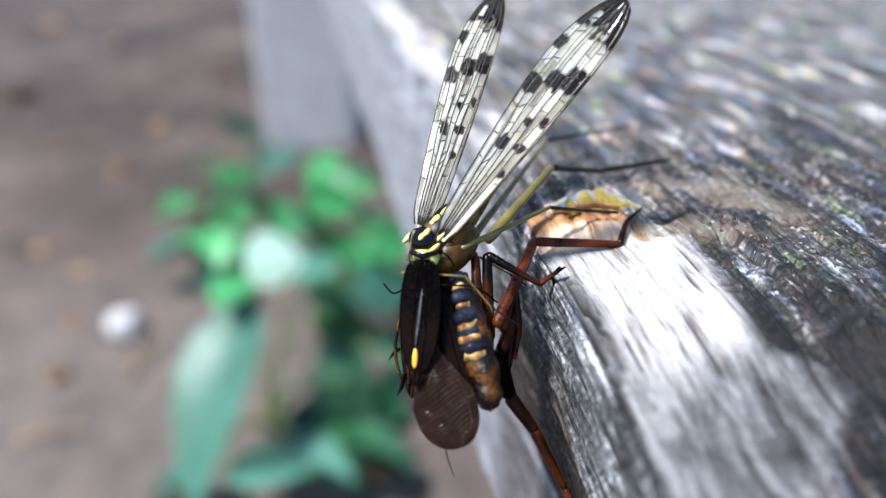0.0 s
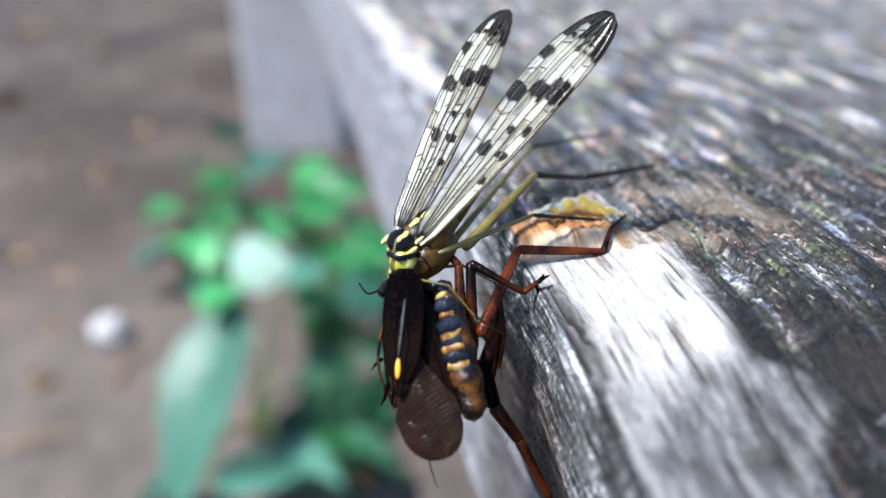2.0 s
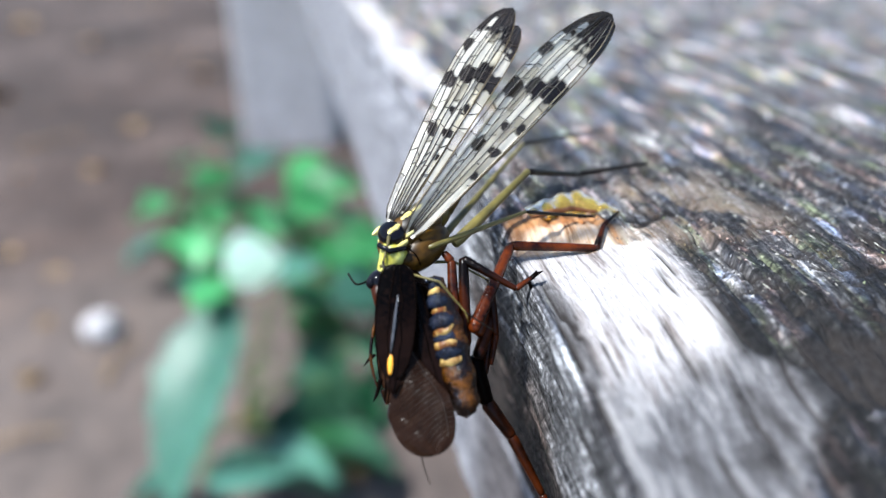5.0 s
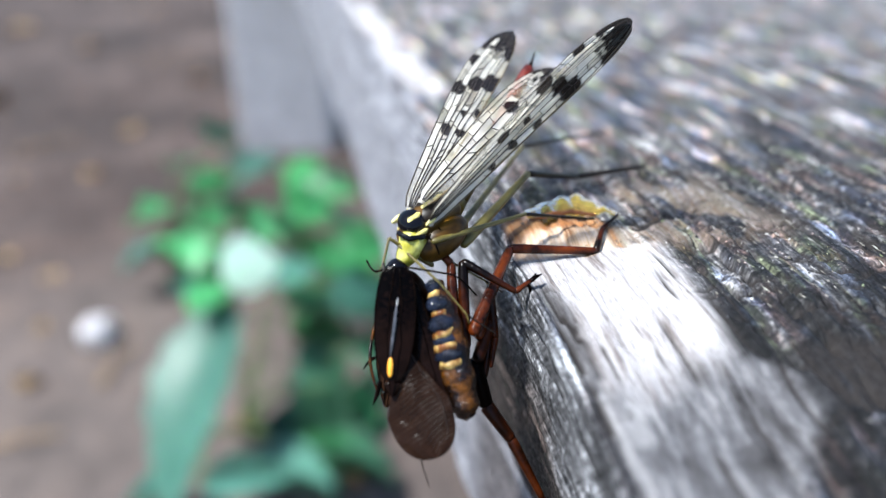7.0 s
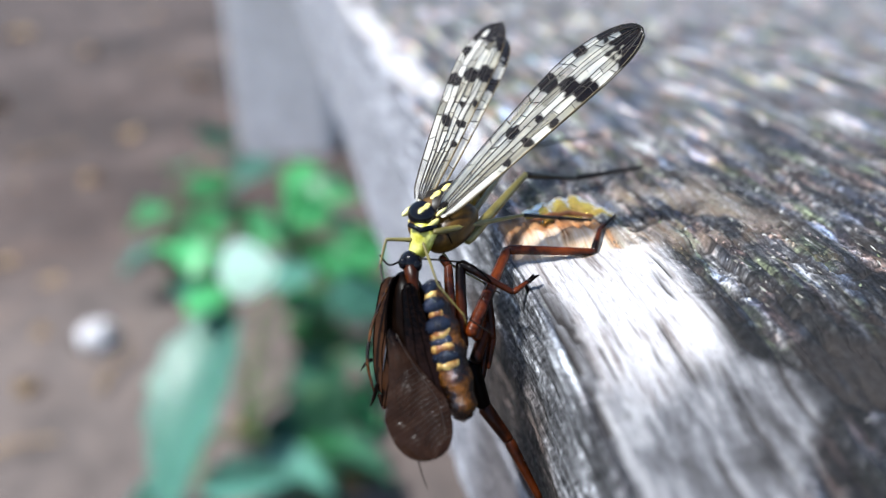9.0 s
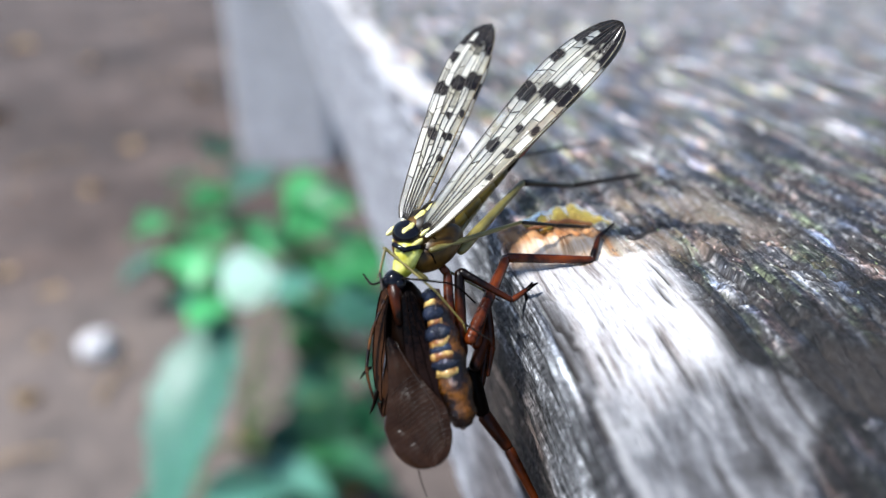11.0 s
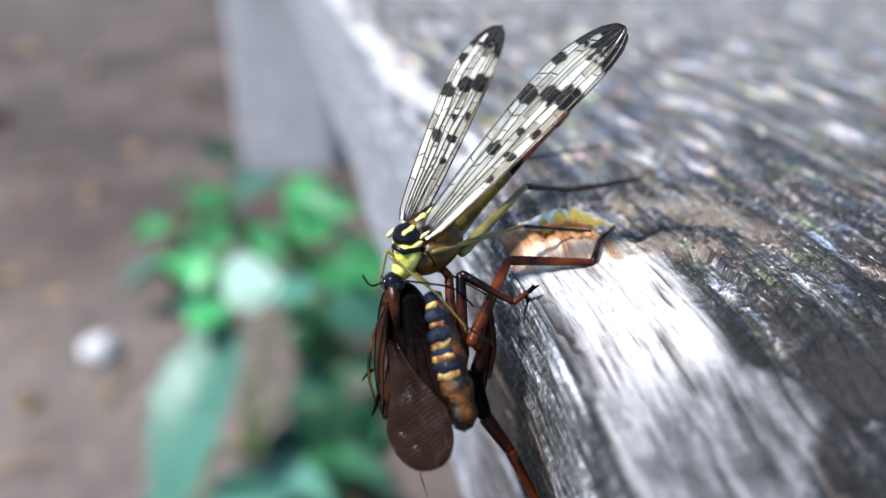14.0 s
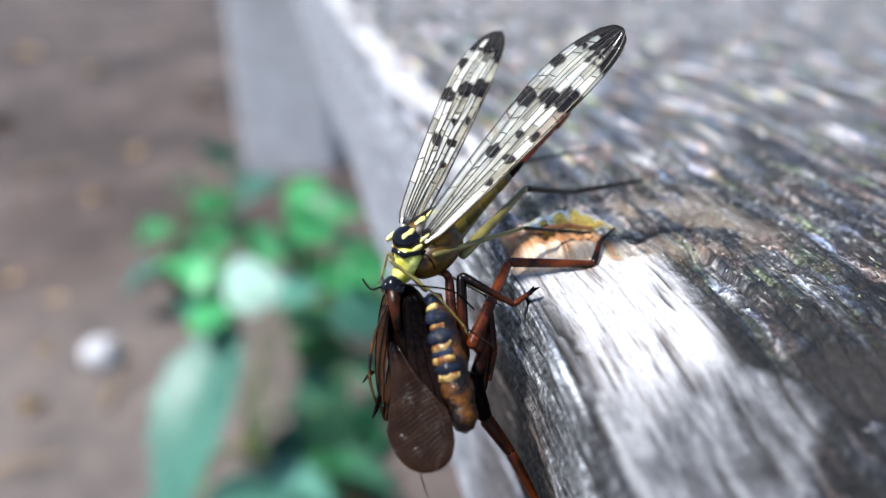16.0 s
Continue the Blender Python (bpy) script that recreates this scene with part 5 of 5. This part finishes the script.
    walk(wing_l, [
        (0, pose(-0.00026, 0.00015, 0.00040, 28.15, -40.10, 50.84)),
        (0.5, pose(-0.00026, 0.00015, 0.00040, 28.07, -40.80, 50.48)),
        (1, pose(-0.00026, 0.00015, 0.00040, 28.66, -40.29, 48.04)),
        (1.5, pose(-0.00026, 0.00015, 0.00040, 28.60, -40.53, 48.09)),
        (2, pose(-0.00026, 0.00015, 0.00040, 28.47, -38.24, 47.30)),
        (2.5, pose(-0.00026, 0.00015, 0.00040, 28.48, -38.70, 46.82)),
        (3, pose(-0.00026, 0.00015, 0.00040, 27.81, -38.78, 47.15)),
        (3.5, pose(-0.00026, 0.00015, 0.00040, 27.60, -38.79, 47.33)),
        (4, pose(-0.00026, 0.00015, 0.00040, 27.76, -38.46, 47.36)),
        (6.5, pose(-0.00026, 0.00015, 0.00040, 25.44, -37.17, 47.13)),
        (7, pose(-0.00026, 0.00015, 0.00040, 20.33, -28.75, 55.37)),
        (7.5, pose(-0.00026, 0.00015, 0.00040, 11.07, -21.02, 60.69)),
        (8, pose(-0.00026, 0.00015, 0.00040, 13.15, -22.69, 61.31)),
        (8.5, pose(-0.00026, 0.00015, 0.00040, 18.12, -25.40, 59.16)),
        (9, pose(-0.00026, 0.00015, 0.00040, 21.61, -27.80, 56.94)),
        (11.5, pose(-0.00026, 0.00015, 0.00040, 21.54, -33.24, 56.43)),
        (12, pose(-0.00026, 0.00015, 0.00040, 20.80, -32.93, 57.17)),
        (12.5, pose(-0.00026, 0.00015, 0.00040, 22.30, -33.92, 55.12)),
        (13, pose(-0.00026, 0.00015, 0.00040, 22.33, -33.47, 55.43)),
        (13.5, pose(-0.00026, 0.00015, 0.00040, 22.44, -34.14, 55.46)),
        (14, pose(-0.00026, 0.00015, 0.00040, 22.57, -34.04, 54.58)),
        (14.5, pose(-0.00026, 0.00015, 0.00040, 22.93, -34.52, 54.00)),
        (15, pose(-0.00026, 0.00015, 0.00040, 23.02, -33.74, 54.26)),
        (15.5, pose(-0.00026, 0.00015, 0.00040, 23.14, -32.97, 54.02)),
        (16, pose(-0.00026, 0.00015, 0.00040, 23.09, -33.16, 54.21)),
    ])
    walk(hind_r, [(t, m @ pose(0, 0, 0, 0, 0, 2)) for t, m in [
        (0, pose(0.00138, -0.00004, 0.00027, -130.31, -43.52, 15.48)),
        (0.5, pose(0.00138, -0.00004, 0.00027, -130.37, -43.36, 15.61)),
        (1, pose(0.00138, -0.00004, 0.00027, -130.92, -43.79, 16.39)),
        (1.5, pose(0.00138, -0.00004, 0.00027, -130.76, -43.72, 15.95)),
        (2, pose(0.00138, -0.00004, 0.00027, -131.45, -44.23, 16.80)),
        (2.5, pose(0.00138, -0.00004, 0.00027, -131.44, -44.47, 16.25)),
        (3, pose(0.00138, -0.00004, 0.00027, -131.80, -44.36, 16.65)),
        (3.5, pose(0.00138, -0.00004, 0.00027, -132.00, -44.40, 16.78)),
        (4, pose(0.00135, -0.00003, 0.00029, -123.76, -44.43, 16.38)),
        (6.5, pose(0.00124, -0.00001, 0.00040, -93.46, -44.61, 16.22)),
        (7, pose(0.00117, -0.00003, 0.00046, -78.08, -41.16, 19.55)),
        (7.5, pose(0.00124, -0.00002, 0.00033, -109.80, -32.69, 24.98)),
        (8, pose(0.00124, -0.00002, 0.00032, -110.96, -31.01, 24.77)),
        (8.5, pose(0.00128, -0.00003, 0.00029, -119.31, -32.19, 22.61)),
        (9, pose(0.00132, -0.00004, 0.00026, -127.49, -34.04, 20.58)),
        (11.5, pose(0.00136, -0.00004, 0.00026, -132.19, -41.33, 19.64)),
        (12, pose(0.00136, -0.00004, 0.00026, -132.49, -40.88, 20.27)),
        (12.5, pose(0.00136, -0.00004, 0.00026, -132.06, -42.02, 19.46)),
        (13, pose(0.00136, -0.00004, 0.00026, -132.07, -41.78, 19.61)),
        (13.5, pose(0.00136, -0.00004, 0.00026, -131.86, -41.89, 19.28)),
        (14, pose(0.00136, -0.00004, 0.00026, -131.96, -42.01, 19.38)),
        (14.5, pose(0.00136, -0.00004, 0.00027, -131.77, -42.21, 19.13)),
        (15, pose(0.00137, -0.00004, 0.00027, -131.66, -42.56, 18.99)),
        (15.5, pose(0.00136, -0.00004, 0.00026, -132.13, -41.94, 20.04)),
        (16, pose(0.00136, -0.00004, 0.00027, -131.65, -42.01, 19.28)),
    ]])
    spread = {7.0: -2, 7.5: -5, 8.0: -5, 8.5: -4, 9.0: -3}
    walk(hind_l, [(t, m @ pose(0, 0, 0, 0, 0, spread.get(t, 0))) for t, m in [
        (0, pose(0.00046, 0.00076, 0.00057, 26.41, -39.87, 53.52)),
        (0.5, pose(0.00046, 0.00076, 0.00057, 26.29, -40.56, 53.19)),
        (1, pose(0.00047, 0.00076, 0.00057, 26.91, -40.08, 50.73)),
        (1.5, pose(0.00047, 0.00076, 0.00057, 26.83, -40.32, 50.79)),
        (2, pose(0.00047, 0.00076, 0.00057, 26.84, -38.03, 49.91)),
        (2.5, pose(0.00047, 0.00076, 0.00057, 26.82, -38.48, 49.44)),
        (3, pose(0.00047, 0.00076, 0.00057, 26.16, -38.54, 49.78)),
        (3.5, pose(0.00047, 0.00076, 0.00057, 25.94, -38.54, 49.96)),
        (4, pose(0.00047, 0.00076, 0.00057, 26.12, -38.22, 49.98)),
        (6.5, pose(0.00028, -0.00012, 0.00101, 31.97, -30.64, 35.68)),
        (7, pose(0.00026, -0.00016, 0.00098, 25.39, -23.23, 44.12)),
        (7.5, pose(0.00046, 0.00066, 0.00050, 10.33, -20.22, 62.72)),
        (8, pose(0.00046, 0.00067, 0.00051, 12.34, -21.95, 63.39)),
        (8.5, pose(0.00045, 0.00069, 0.00052, 17.17, -24.82, 61.35)),
        (9, pose(0.00044, 0.00071, 0.00053, 20.54, -27.35, 59.21)),
        (11.5, pose(0.00046, 0.00073, 0.00054, 20.21, -32.79, 58.84)),
        (12, pose(0.00046, 0.00073, 0.00054, 19.49, -32.45, 59.56)),
        (12.5, pose(0.00046, 0.00073, 0.00054, 20.94, -33.49, 57.54)),
        (13, pose(0.00046, 0.00073, 0.00054, 20.99, -33.04, 57.84)),
        (13.5, pose(0.00046, 0.00073, 0.00055, 21.07, -33.71, 57.89)),
        (14, pose(0.00046, 0.00073, 0.00055, 21.20, -33.61, 57.02)),
        (14.5, pose(0.00046, 0.00074, 0.00055, 21.53, -34.11, 56.45)),
        (15, pose(0.00046, 0.00073, 0.00055, 21.66, -33.33, 56.69)),
        (15.5, pose(0.00046, 0.00073, 0.00054, 21.82, -32.56, 56.43)),
        (16, pose(0.00046, 0.00073, 0.00054, 21.76, -32.76, 56.63)),
    ]])
    walk(abdomen, [
        (0, pose(0.00179, 0.00158, -0.00126, -15.78, -27.18, 41.36)),
        (0.5, pose(0.00179, 0.00158, -0.00126, -16.39, -27.36, 41.87)),
        (1, pose(0.00179, 0.00158, -0.00126, -17.72, -27.78, 42.27)),
        (1.5, pose(0.00179, 0.00158, -0.00126, -17.44, -27.61, 41.80)),
        (2, pose(0.00179, 0.00158, -0.00126, -17.74, -28.25, 41.56)),
        (2.5, pose(0.00179, 0.00158, -0.00126, -17.74, -28.26, 41.02)),
        (3, pose(0.00179, 0.00158, -0.00126, -18.38, -28.31, 41.33)),
        (3.5, pose(0.00179, 0.00158, -0.00126, -18.65, -28.57, 41.61)),
        (4, pose(0.00179, 0.00158, -0.00126, -18.18, -29.34, 41.25)),
        (6.5, pose(0.00179, 0.00158, -0.00126, -24.29, -38.47, 48.13)),
        (7, pose(0.00179, 0.00158, -0.00126, -23.90, -36.86, 48.57)),
        (7.5, pose(0.00179, 0.00158, -0.00126, -17.41, -22.88, 34.59)),
        (8, pose(0.00179, 0.00158, -0.00126, -16.36, -23.11, 34.09)),
        (8.5, pose(0.00179, 0.00158, -0.00126, -17.28, -25.29, 37.54)),
        (9, pose(0.00179, 0.00158, -0.00126, -17.15, -27.46, 39.45)),
        (11.5, pose(0.00179, 0.00158, -0.00126, -12.86, -26.34, 33.08)),
        (12, pose(0.00179, 0.00158, -0.00126, -12.61, -26.97, 32.64)),
        (12.5, pose(0.00179, 0.00158, -0.00126, -12.41, -27.30, 32.64)),
        (13, pose(0.00179, 0.00158, -0.00126, -11.60, -26.80, 31.62)),
        (13.5, pose(0.00179, 0.00158, -0.00126, -11.32, -26.89, 31.33)),
        (14, pose(0.00179, 0.00158, -0.00126, -11.92, -27.87, 32.02)),
        (14.5, pose(0.00179, 0.00158, -0.00126, -11.87, -28.19, 32.04)),
        (15, pose(0.00179, 0.00158, -0.00126, -11.17, -27.63, 31.22)),
        (15.5, pose(0.00179, 0.00158, -0.00126, -11.01, -27.93, 31.06)),
        (16, pose(0.00179, 0.00158, -0.00126, -11.10, -28.43, 31.31)),
    ])
    # the spotted wing of the prey is pushed aside as the feeder lifts its head
    closed = stigma_wing.matrix_basis.copy()
    half = closed @ pose(0.0001, 0.0, -0.0006, 62, 4, 0)
    aside = closed @ pose(0.0002, 0.0002, -0.0013, 130, 6, 0)
    bulge = closed @ pose(0, 0, 0, -8, 0, 0)
    walk(stigma_wing, [(0, closed), (4, closed), (6.5, bulge), (7.0, bulge), (7.25, half), (7.5, aside), (16, aside)])
    rest = Matrix.Translation(at(FLY))
    for femur, tibia, tarsus, h, k, a, f, l1 in LEGS:
        rows1, rows2, rows3 = [], [], []
        for t, m in body:
            back = m.inverted() @ rest
            k2, a2, f2 = back @ mm(k) / MM, back @ mm(a) / MM, back @ mm(f) / MM
            start = k2 - (k2 - h).normalized() * l1
            rows1.append((t, frame_x(start, k2, D)))
            rows2.append((t, frame_x(k2, a2, D)))
            rows3.append((t, frame_x(a2, f2, D)))
        walk(femur, rows1)
        walk(tibia, rows2)
        walk(tarsus, rows3)


motions()
